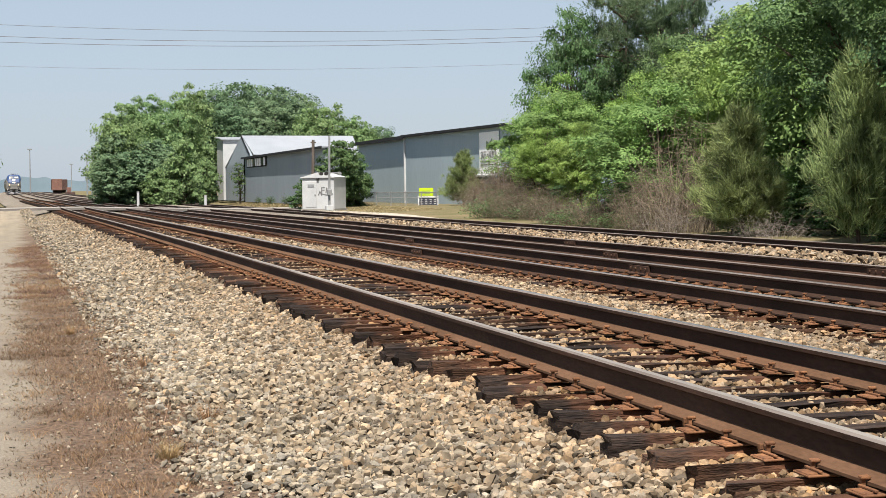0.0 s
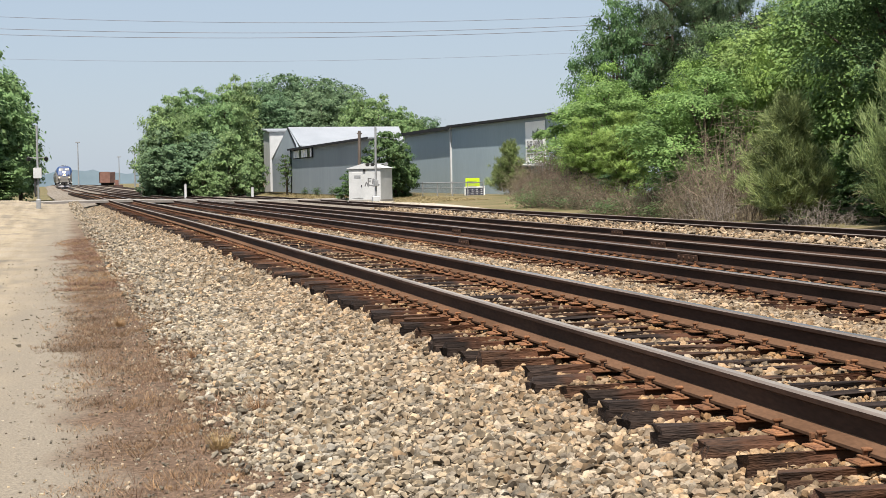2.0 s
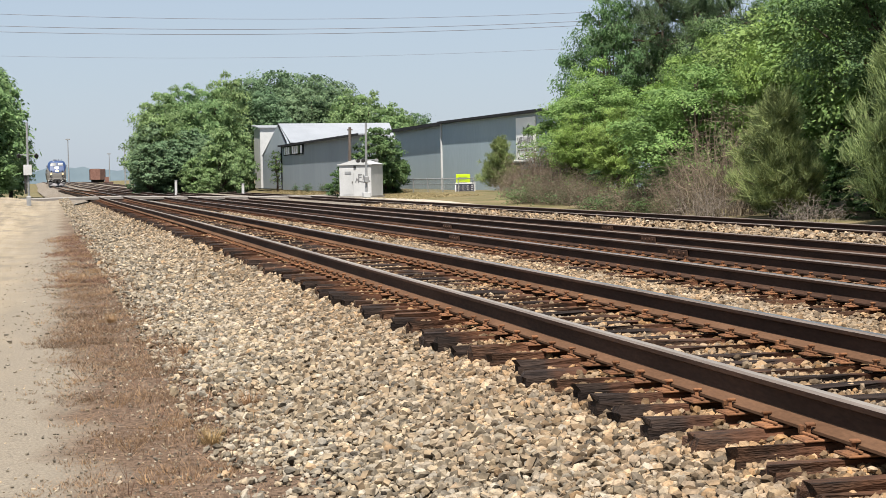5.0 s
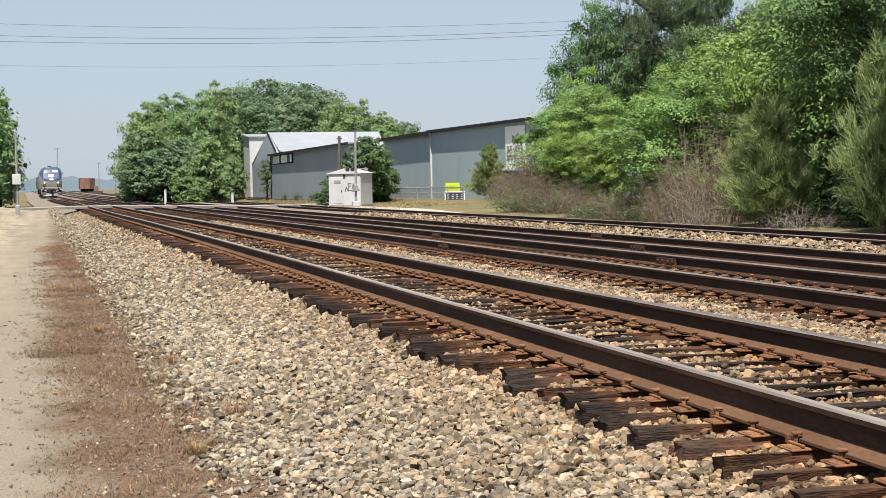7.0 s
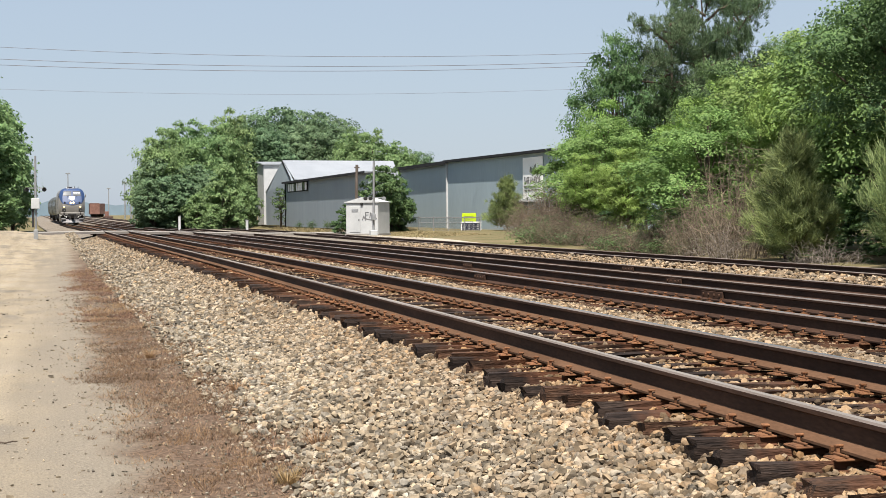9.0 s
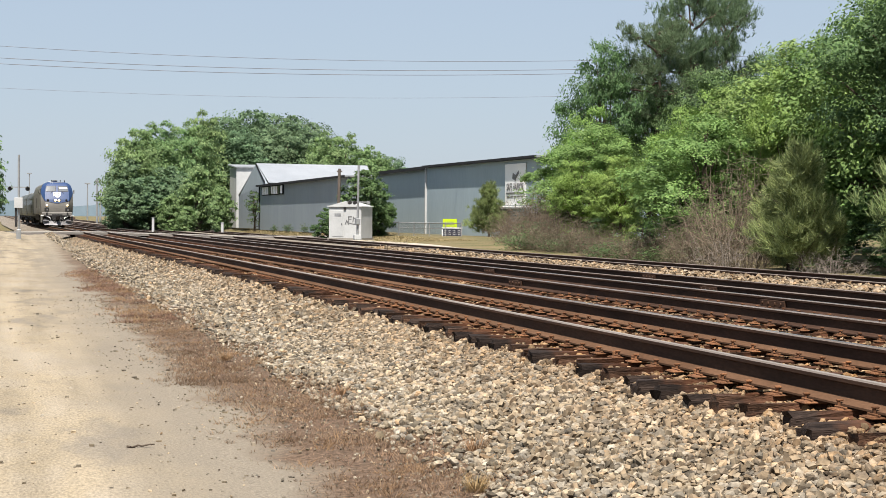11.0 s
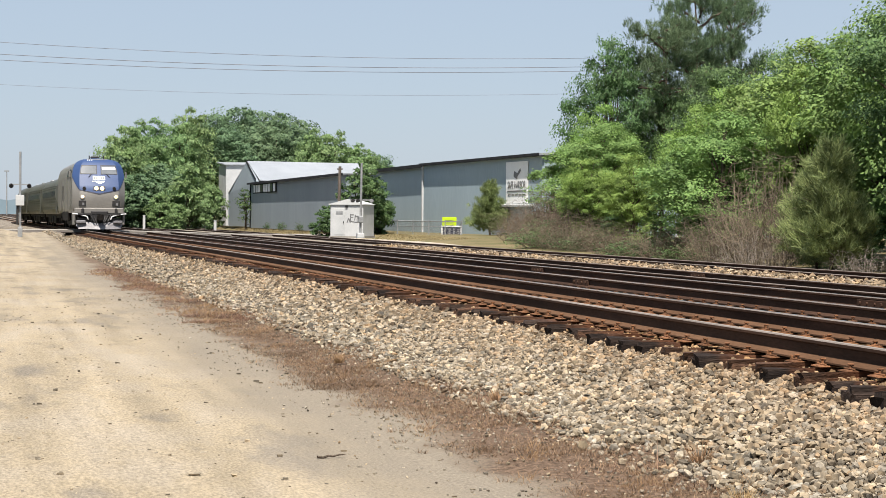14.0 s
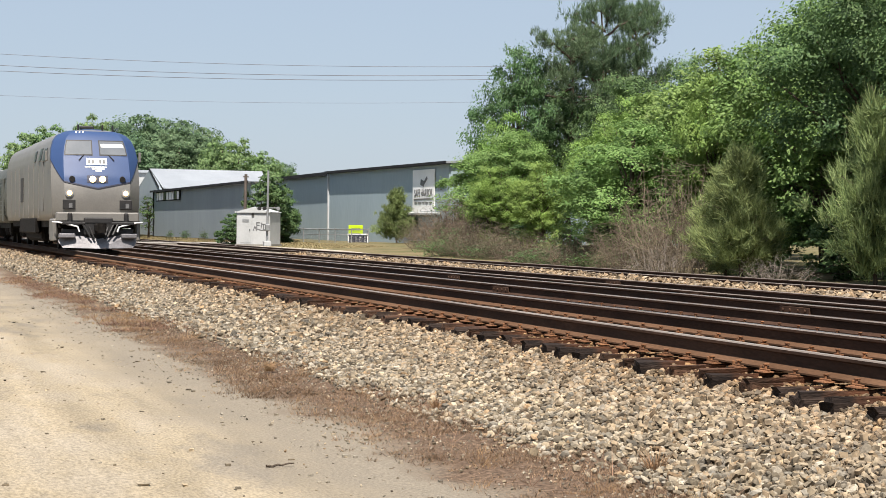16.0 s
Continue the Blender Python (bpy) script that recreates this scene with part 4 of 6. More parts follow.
def plant_all():
    # wooded edge beyond the far siding
    put(broadleaf(11, 8.0, 6.0, M["leaf_a"], 120, 400, 0.135), rows((23.7, 90.5, 0.88, 0.66), (20.9, 77.3, 0.546, 0.462), (22.4, 73.5, 0.801, 0.594), (23.5, 65.1, 0.933, 0.627), (27.2, 81.2, 0.95, 0.686), (21.1, 84.3, 0.528, 0.528)), "trees at the wooded edge", "broad-leaved tree with fresh light green leaves", "tree")
    put(broadleaf(12, 8.0, 6.5, M["leaf_b"], 120, 400, 0.135), rows((30.0, 76.8, 1.1, 1.11), (24.2, 57.8, 1.177, 1.11), (26.6, 62.2, 1.254, 1.232), (26.2, 69.5, 1.111, 1.232), (32.3, 82.5, 1.078, 1.254), (22.8, 87.6, 0.759, 0.955), (21.2, 67.9, 0.726, 0.91)), "trees at the wooded edge", "broad-leaved tree with mid green leaves", "tree")
    put(broadleaf(13, 9.0, 7.0, M["leaf_c"], 120, 330, 0.145), rows((25.4, 93.2, 1.2, 0.66), (27.9, 93.5, 0.96, 0.521), (29.5, 62.8, 1.344, 0.739), (36.3, 76.3, 1.344, 0.739), (33.4, 89.1, 1.14, 0.733), (29.1, 87.1, 1.008, 0.752)), "trees at the wooded edge", "tall broad-leaved tree with dark green leaves", "tree")
    # high crowns set forward to shade the undergrowth; the two nearest stand out of view
    put(broadleaf(19, 10.0, 8.0, M["leaf_c"], 130, 420, 0.125, 0.30), rows((22.2, 50.1, 1.02, 0.9), (22.8, 46.6, 1.091, 0.9), (21.5, 42.7, 1.04, 0.855), (22.4, 38.2, 1.091, 0.9), (26.1, 53.9, 1.102, 0.9), (25.1, 32.6, 1.122, 0.945)), "trees at the wooded edge", "tall broad-leaved tree with a high shading crown", "tree")
    put(tall_pine(21, 14.5, 8.5, M["pine_dark"], 24), rows((28.2, 92.9, 0.82, 0.66), (30.9, 94.7, 0.984, 0.554), (33.5, 96.5, 0.959, 0.502)), "tall pines behind the wooded edge", "tall dark pine with an open uneven crown", "pine tree")
    put(pine(22, 3.6, 2.9, M["pine"], 13, 8, 34, 0.30, 0.010), rows((18.9, 53.8, 1.06, 1.02), (19.6, 56.2, 0.901, 0.918), (19.3, 46.2, 1.378, 0.969), (20.6, 40.5, 0.954, 0.918), (20.6, 37.9, 1.124, 0.969)), "young pines along the siding", "young olive-green pine beside the siding", "pine tree")
    put(pine(23, 3.5, 2.9, M["pine"], 12, 7, 30, 0.26, 0.013), rows((23.7, 111, 0.92, 0.92),), "", "small green pine beside the yellow sign", "pine tree")
    put(brush(31, 2.4, 2.9, 170, M["dry"]), rows((19.3, 59.6, 1.65, 1.15), (20.8, 94.0, 0.693, 1.035), (20.3, 89.1, 1.089, 1.15), (19.8, 84.9, 1.023, 1.092), (19.2, 81.2, 0.742, 1.035), (19.0, 74.0, 0.594, 0.92), (19.1, 68.4, 0.66, 0.92), (19.9, 87.1, 1.188, 1.035), (19.9, 78.5, 0.66, 1.035), (19.2, 63.6, 0.99, 0.92)), "dry bushes along the siding", "brown leafless bush of dry twigs", "bush")
    put(brush(32, 1.6, 2.6, 120, M["dry"], "bush", 6, M["leaf_c"]), rows((18.6, 83.1, 0.75, 1.08), (19.0, 71.2, 0.63, 1.21), (19.7, 79.9, 0.585, 1.199), (19.4, 66.5, 0.6, 1.08), (20.6, 91.6, 0.45, 0.864)), "low bushes along the siding", "low olive-green scrub bush with brown stems", "bush")
    put(brush(33, 1.3, 2.4, 60, M["dead"], "dead_branches"), rows((18.1, 58.1, 1.12, 1.12), (18.6, 50.7, 0.75, 1.008)), "dead branches", "heap of bare grey dead branches", "branches")
    # the first four shrubs are added to darken ground that lies in tree shade
    put(broadleaf(18, 3.2, 4.4, M["leaf_c"], 70, 150, 0.14, 0.0, "shrub"), rows((21.2, 47.2, 0.8, 0.9), (21.4, 51.4, 0.6, 0.81), (21.0, 43.2, 0.68, 0.81), (21.3, 57.0, 0.6, 0.72), (24.2, 46.6, 0.848, 0.909), (24.0, 51.0, 0.808, 0.81), (23.8, 41.0, 0.896, 0.909), (24.0, 55.0, 0.896, 0.909), (22.1, 60.6, 0.808, 0.909), (24.0, 36.5, 0.896, 1.008), (21.2, 69.5, 0.624, 0.81), (21.6, 79.2, 0.624, 0.801), (21.3, 85.4, 0.632, 0.855), (20.9, 89.1, 0.568, 0.819)), "shrubs under the trees", "dense dark green shrub in the shade of the trees", "shrub")
    # wood behind the warehouses
    put(broadleaf(14, 15.0, 12.0, M["far_leaf"], 150, 150, 0.42, 0.05), rows((5.9, 178.0, 0.66, 0.50), (7.4, 183.0, 0.74, 0.56), (9.8, 186.0, 0.76, 0.58), (12.3, 190.0, 0.79, 0.55), (14.3, 194.0, 0.86, 0.50), (26.7, 190.0, 0.68, 0.50), (28.3, 188.0, 0.66, 0.52), (30.1, 186.0, 0.57, 0.48), (31.0, 184.0, 0.51, 0.40)), "wood behind the warehouses", "broad-leaved tree in the wood behind the warehouses", "tree")
    put(broadleaf(24, 18.0, 11.0, M["far_dark"], 150, 150, 0.46, 0.22), rows((15.1, 198.0, 0.65, 0.60), (17.2, 199.0, 0.68, 0.62), (19.9, 201.0, 0.73, 0.62), (22.5, 202.0, 0.71, 0.62), (25.0, 203.0, 0.70, 0.60), (27.3, 203.0, 0.66, 0.55), (17.7, 195.0, 0.59, 0.60), (23.0, 196.0, 0.60, 0.62), (38.9, 216.0, 0.48, 0.38)), "wood behind the warehouses", "tall dark pine in the wood behind the warehouses", "pine tree")
    # front row in darker leaves that stand in for shade under the wood
    put(broadleaf(26, 9.0, 6.0, M["far_dark"], 90, 130, 0.34, 0.03), rows((4.8, 172.0, 0.62, 0.72), (6.6, 174.0, 0.66, 0.75), (8.7, 176.0, 0.78, 0.8), (10.6, 173.5, 0.66, 0.75), (5.4, 176.0, 0.85, 0.7)), "wood behind the warehouses", "tree at the wood's edge in dark green that stands in for shade", "tree")
    put(broadleaf(15, 9.0, 6.0, M["far_leaf"], 90, 110, 0.42, 0.03), rows((11.0, 167.5, 0.71, 0.59), (12.4, 161.0, 0.497, 0.348), (8.8, 169.7, 0.433, 0.378), (7.0, 174.7, 0.454, 0.378), (5.2, 181.2, 0.405, 0.236), (9.7, 165.3, 0.32, 0.325)), "wood behind the warehouses", "light green young tree by the warehouse", "tree")
    put(broadleaf(16, 6.0, 4.6, M["leaf_c"], 80, 130, 0.24, 0.03), rows((16.9, 118.0, 0.76, 0.58), (17.9, 119.5, 0.76, 0.56), (14.7, 118.5, 0.40, 0.42), (18.5, 120.5, 0.62, 0.5)), "trees between the warehouses", "vine-covered tree between the warehouses", "tree")
    put(broadleaf(25, 3.9, 1.7, M["leaf_c"], 30, 34, 0.17, 0.2), rows((16.1, 166.0, 1.0, 1.0),), "", "spindly small tree against the gable wall", "tree")
    # trees left of the line beyond the crossing
    put(broadleaf(17, 12.0, 7.5, M["far_leaf"], 120, 120, 0.42, 0.06), rows((-12.0, 201.8, 1.24, 1.1), (-15.6, 194.6, 1.612, 1.375), (-20.0, 187.4, 1.637, 1.375), (-10.8, 214.9, 1.265, 0.968), (-9.2, 223.4, 0.868, 0.737), (-24.4, 180.2, 1.637, 1.375), (-12.6, 209.0, 1.488, 1.21), (-10.8, 196.4, 0.446, 0.737)), "trees beyond the crossing", "broad-leaved tree beyond the level crossing", "tree")


plant_all()


def weeds():
    """Dead weeds and tufts on the verge."""
    rng = np.random.default_rng(40)

    def blades(n, x0, x1, y0, y1, h, wd, lean, mat, name, clump=0.0, label=""):
        y = rng.uniform(y0, y1, n)
        x = rng.uniform(x0, x1, n) + 0.20 * np.sin(y * 0.9) * np.sin(y * 0.37 + 1) + rng.normal(0, 0.12, n)
        if clump:
            g = sum(np.sin(x * kx + y * ky + ph) for kx, ky, ph in zip(rng.normal(0, 7, 9), rng.normal(0, 4, 9), rng.uniform(0, 6, 9))) / 4 + 0.6 * rng.normal(size=n) - 1.1 * np.clip(np.abs(x + 2.85) - 0.45, 0, 1)
            x, y = x[g > clump], y[g > clump]
            n = len(x)
        x = x + bend(y)
        z = np.maximum(road_z(x - bend(y), y), bed_z(x, y)) - 0.004
        a = rng.uniform(0, 2 * np.pi, n)
        L = h * rng.uniform(0.4, 1.25, n)
        tip = np.stack([np.cos(a) * L * lean * rng.uniform(0.2, 1.2, n), np.sin(a) * L * lean * rng.uniform(0.2, 1.2, n), L], -1)
        p = np.stack([x, y, z], -1)
        sd = np.stack([-np.sin(a), np.cos(a), np.zeros(n)], -1) * wd
        V = np.stack([p - sd, p + sd, p + tip], 1).reshape(-1, 3)
        F = np.arange(n * 3).reshape(n, 3)
        return tagged(new(name, mesh_np(name, V, F, mat)), label, "weeds", kind="stuff")

    def tufts(n, per, x0, x1, y0, y1, h, wd, spread, mat, label, clump=0.0, name="dead_weeds"):
        """Low tufts of stalks that fan out from their roots."""
        y = y0 + (y1 - y0) * rng.uniform(0, 1, n) ** (1.7 if y0 > 20 else 1.0)
        x = rng.uniform(x0, x1, n) + 0.20 * np.sin(y * 0.9) * np.sin(y * 0.37 + 1) + rng.normal(0, 0.16, n)
        g = sum(np.sin(x * kx + y * ky + ph) for kx, ky, ph in zip(rng.normal(0, 4, 9), rng.normal(0, 2.2, 9), rng.uniform(0, 6, 9))) / 3 + 0.5 * rng.normal(size=n)
        x, y = x[g > clump], y[g > clump]
        n = len(x)
        i = np.repeat(np.arange(n), per)
        m = n * per
        big = np.exp(rng.normal(0, 0.35, n))[i]
        a = rng.uniform(0, 2 * np.pi, m)
        rr = spread * big * np.sqrt(rng.uniform(0, 1, m))
        px, py = x[i] + np.cos(a) * rr, y[i] + np.sin(a) * rr
        z = np.maximum(road_z(px, py), np.interp(px, BX, BZ)) + rise(py) - 0.006
        p = np.stack([px + bend(py), py, z], -1)
        L = h * big * rng.uniform(0.35, 1.2, m)
        a2 = a + rng.normal(0, 0.7, m)
        lean = rng.uniform(0.15, 1.3, m)
        tip = np.stack([np.cos(a2) * L * lean, np.sin(a2) * L * lean, L * 0.85], -1)
        b = rng.uniform(0, 2 * np.pi, m)
        sd = np.stack([np.cos(b), np.sin(b), np.zeros(m)], -1) * wd
        V = np.stack([p - sd, p + sd, p + tip + sd * 0.3], 1).reshape(-1, 3)
        tagged(new(name, mesh_np(name, V, np.arange(m * 3).reshape(m, 3), mat)), label, "weeds", kind="stuff")

    brown, golden = "low reddish-brown dead weeds along the road edge", "golden dry grass patches among the dead weeds"
    blades(70000, -3.50, -2.20, 6, 30, 0.024, 0.0034, 1.9, M["straw"], "dead_weeds", 0.3, brown)
    tufts(4200, 20, -3.45, -2.18, 6, 30, 0.046, 0.0026, 0.045, M["straw"], brown, 0.2)
    tufts(800, 26, -3.35, -2.15, 6, 32, 0.060, 0.0024, 0.05, M["gold"], golden, 0.55)
    tufts(4200, 10, -3.40, -2.25, 30, 58, 0.045, 0.006, 0.06, M["straw"], brown, 0.0)
    tufts(900, 12, -3.30, -2.25, 30, 58, 0.07, 0.006, 0.07, M["gold"], golden, 0.4)
    tufts(260, 7, -3.1, -2.2, 8, 34, 0.20, 0.0022, 0.02, M["straw"], "taller dry weed stalks among low weeds", 0.3, "weed_stalks")
    # yellow grass before the warehouses and beside the crossing
    y = rng.uniform(98, 172, 70000)
    x = rng.uniform(8.5, 22, 70000)
    keep = ((x < 19.6) | (y > 124)) & (x > 10.5 + 0.05 * (172 - y)) & (x < 17.0 + 0.075 * (172 - y))
    x, y = x[keep], y[keep]
    n = len(x)
    a = rng.uniform(0, 6.28, n)
    L = rng.uniform(0.06, 0.24, n) * np.where(y < 124, 0.4, 1.0)
    p = np.stack([x, y, np.interp(x, gx, gz) + rise(y) + ground_lift(x, y)], -1)
    sd = np.stack([-np.sin(a), np.cos(a), np.zeros(n)], -1) * 0.022
    tip = p + np.stack([np.cos(a) * 0.1, np.sin(a) * 0.1, L], -1)
    V = np.stack([p - sd, p + sd, tip], 1).reshape(-1, 3)
    tagged(new("dry_grass", mesh_np("dry_grass", V, np.arange(n * 3).reshape(n, 3), M["yellow_grass"])), "yellowing dry grass before the warehouses", "grass", kind="stuff")
    # one pale tuft at the ballast toe
    for x, y, h in ((-2.12, 12.6, 0.22), (-2.55, 10.9, 0.16), (-2.3, 17.0, 0.15), (-2.9, 21.5, 0.14)):
        n = 160
        a = rng.uniform(0, 6.28, n)
        r = rng.uniform(0, 0.06, n)
        p = np.stack([x + np.cos(a) * r, y + np.sin(a) * r, np.full(n, -0.47)], -1)
        L = h * rng.uniform(0.5, 1.1, n)
        tip = p + np.stack([np.cos(a) * L * 0.6, np.sin(a) * L * 0.6, L * 0.8], -1)
        sd = np.stack([-np.sin(a), np.cos(a), np.zeros(n)], -1) * 0.0025
        V = np.stack([p - sd, p + sd, tip], 1).reshape(-1, 3)
        tagged(new("grass_tuft", mesh_np("grass_tuft", V, np.arange(n * 3).reshape(n, 3), M["gold"])), "straw-coloured tuft of dead grass at the ballast edge", "grass", "grass tufts")


weeds()


def litter():
    """Small pebbles, clods and bark bits strewn over the road."""
    rng = np.random.default_rng(77)
    for n, x0, x1, y0, y1, r, mat, name, label in ((2600, -13, -3.4, 6, 42, 0.011, M["stone"], "road_grit", "small pale pebbles strewn over the dirt road"), (130, -13, -3.6, 7, 45, 0.006, M["bark"], "road_debris", "dark clods and bark bits on the dirt road")):
        y = rng.uniform(y0, y1, n)
        x = x1 - (x1 - x0) * rng.uniform(0, 1, n) ** (1.7 if r < 0.015 else 1.1)
        s = r * np.exp(rng.normal(0, 0.5, n))
        v = CUBE[None] * rng.uniform(0.6, 1.2, (n, 8, 1)) * s[:, None, None] * rng.uniform(0.5, 1.7, (n, 1, 3)) * np.array([1, 1, 0.5])
        v = v + np.stack([x + bend(y), y, road_z(x, y) + s * 0.2], -1)[:, None]
        f = CUBE_F[None] + (np.arange(n) * 8)[:, None, None]
        tagged(new(name, mesh_np(name, v.reshape(-1, 3), f.reshape(-1, 3), mat)), label, "debris", kind="stuff")
    for x, y, a, l in ((-5.2, 10.6, 70, 0.32), (-4.5, 13.9, 15, 0.22), (-6.1, 9.2, 60, 0.20), (-2.55, 25.2, 30, 0.5), (-2.4, 24.7, 65, 0.4)):
        z = float(np.interp(x, RX, RZ)) + 0.012
        st = tagged(new("stick"), "short dark dead stick lying on the ground", "stick", "dead sticks")
        st.matrix_basis = pose(x, y, z, 0, 0, a)
        child("twig", mesh_np("twig", *tube_np(wiggle(rng, (0, 0, 0), (l, 0, 0.005), 6, 0.006), np.linspace(0.010, 0.005, 6), 6), M["bark"]), st)


litter()

PIVOT = Vector((-3.46, -0.90, 1.26))


def settle(ob, s):
    """Brings a thing nearer to the road by the factor s, in size and place."""
    ob.matrix_basis = Matrix.Translation(PIVOT * (1 - s)) @ Matrix.Scale(s, 4) @ ob.matrix_basis
    return ob


# ---------- warehouses ----------


def ribbed_wall(x0, y0, x1, y1, z0, z1, pitch=0.3, rib=0.03):
    """A metal-clad wall with standing ribs; it has thickness."""
    bm = bmesh.new()
    a, b = Vector((x0, y0, 0)), Vector((x1, y1, 0))
    d = (b - a).normalized()
    nrm = Vector((-d.y, d.x, 0))
    ang = math.atan2(d.y, d.x)
    R = Matrix.Rotation(ang, 4, "Z")
    L = (b - a).length
    mid = (a + b) / 2
    box(bm, (mid.x, mid.y, (z0 + z1) / 2), (L, 0.2, z1 - z0), 0, R)
    n = int(L / pitch)
    for i in range(n):
        q = a + d * (i + 0.5) * L / n
        box(bm, (q.x + nrm.x * 0.11, q.y + nrm.y * 0.11, (z0 + z1) / 2), (0.06, rib * 2, z1 - z0), 0, R)
    return bm


def slab(pts, t):
    """A roof plane of thickness t through four points."""
    bm = bmesh.new()
    up = [bm.verts.new(p) for p in pts]
    dn = [bm.verts.new((p[0], p[1], p[2] - t)) for p in pts]
    bm.faces.new(up)
    bm.faces.new(dn[::-1])
    for i in range(4):
        bm.faces.new((up[i], up[(i + 1) % 4], dn[(i + 1) % 4], dn[i]))
    return bm


def warehouse_near():
    """Slate-blue warehouse with a banner, at the wooded edge."""
    w = tagged(empty("warehouse"), "long slate-blue metal warehouse with dark eaves and a white banner", "warehouse", "warehouses")
    part("wall", ribbed_wall(28.4, 151.0, 29.9, 122.0, -0.45, 5.45, 1.2, 0.015), M["wall"], w)
    part("wall", ribbed_wall(28.75, 175.0, 28.72, 151.0, -0.45, 5.45, 1.2, 0.015), M["wall"], w, "recessed slate-blue wall section")
    part("wall", bx((39, 175.0, 2.6), (20.5, 0.2, 6.1)), M["wall"], w)
    part("wall", bx((40, 122.0, 2.6), (20.2, 0.2, 6.1)), M["wall"], w)
    part("wall", bx((49, 148.5, 2.6), (0.2, 53, 6.1)), M["wall"], w)
    part("roof", slab([(27.92, 151.0, 5.60), (29.42, 121.6, 5.60), (40, 121.6, 6.5), (39, 151.0, 6.5)], 0.14), M["roof"], w)
    part("roof", slab([(28.20, 175.6, 5.58), (28.20, 151.02, 5.58), (39, 151.02, 6.5), (39, 175.6, 6.5)], 0.14), M["roof"], w)
    part("roof", slab([(39, 175.6, 6.5), (40, 121.6, 6.5), (49.5, 121.6, 5.6), (49.5, 175.6, 5.6)], 0.14), M["roof"], w)
    part("fascia", slab([(27.90, 151.0, 5.64), (29.40, 121.6, 5.64), (29.45, 121.6, 5.64), (27.95, 151.0, 5.64)], 0.2), M["trim_dark"], w, "dark eave trim")
    part("fascia", slab([(28.17, 175.6, 5.62), (28.17, 151.02, 5.62), (28.22, 151.02, 5.62), (28.22, 175.6, 5.62)], 0.3), M["trim_dark"], w, "dark eave trim")
    part("downpipe", bx((28.25, 151.0, 2.5), (0.16, 0.30, 5.9), 0.03), M["pale"], w, "pale grey corner trim")
    part("awning", slab([(29.0, 130.2, 2.08), (29.5, 123.5, 2.08), (29.9, 123.5, 2.16), (29.45, 130.2, 2.16)], 0.12), M["pale"], w)
    # banner: bird shape, a row of capitals and smaller rows
    d = (Vector((29.9, 122.0, 0)) - Vector((28.4, 151.0, 0))).normalized()
    face = Vector((d.y, -d.x, 0))
    if face.x > 0:
        face = -face
    o = Vector((28.4, 151.0, 0)) + d * 21.6 + face * 0.16
    R = Matrix.Rotation(math.atan2(d.y, d.x), 4, "Z")

    def on(u, z, su, sz, name, mat, parent, out=0.0, label="", tilt=0.0):
        q = o + d * u + face * out
        return part(name, bx((q.x, q.y, z), (su, 0.04, sz), 0, R @ Matrix.Rotation(tilt, 4, "Y")), mat, parent, label)
    ban = on(2.35, 3.68, 4.7, 3.0, "banner", M["white"], w, 0.0, "white banner with a dark bird emblem and grey capitals")
    on(2.15, 4.22, 0.75, 0.42, "emblem", M["ink"], ban, 0.03, "dark bird-shaped emblem", 0.25)
    on(2.75, 4.36, 0.95, 0.20, "emblem", M["ink"], ban, 0.034, "", -0.5)
    cu = bpy.data.curves.new("lettering", "FONT")
    cu.body, cu.size, cu.align_x, cu.extrude = "SAFE HARBOR", 0.62, "CENTER", 0.01
    tmp = new("lettering", cu)
    me = bpy.data.meshes.new_from_object(tmp.evaluated_get(bpy.context.evaluated_depsgraph_get()))
    bpy.data.objects.remove(tmp)
    me.materials.append(M["ink"])
    t = new("lettering", me)
    t.parent = ban
    q = o + d * 2.35 + face * 0.04
    xa, za = d, Vector((0, 0, 1))
    ya = za.cross(xa)
    rot = Matrix((xa, za, xa.cross(za))).transposed().to_4x4()
    t.matrix_basis = Matrix.Translation((q.x, q.y, 3.28)) @ rot @ Matrix.Diagonal((0.98, 1.2, 1, 1))
    on(2.35, 3.08, 4.0, 0.09, "text_bar", M["ink"], ban, 0.03)
    for k in range(5):
        on(0.8 + k * 0.78, 2.82, 0.6, 0.10, "text_bar", M["ink"], ban, 0.03)


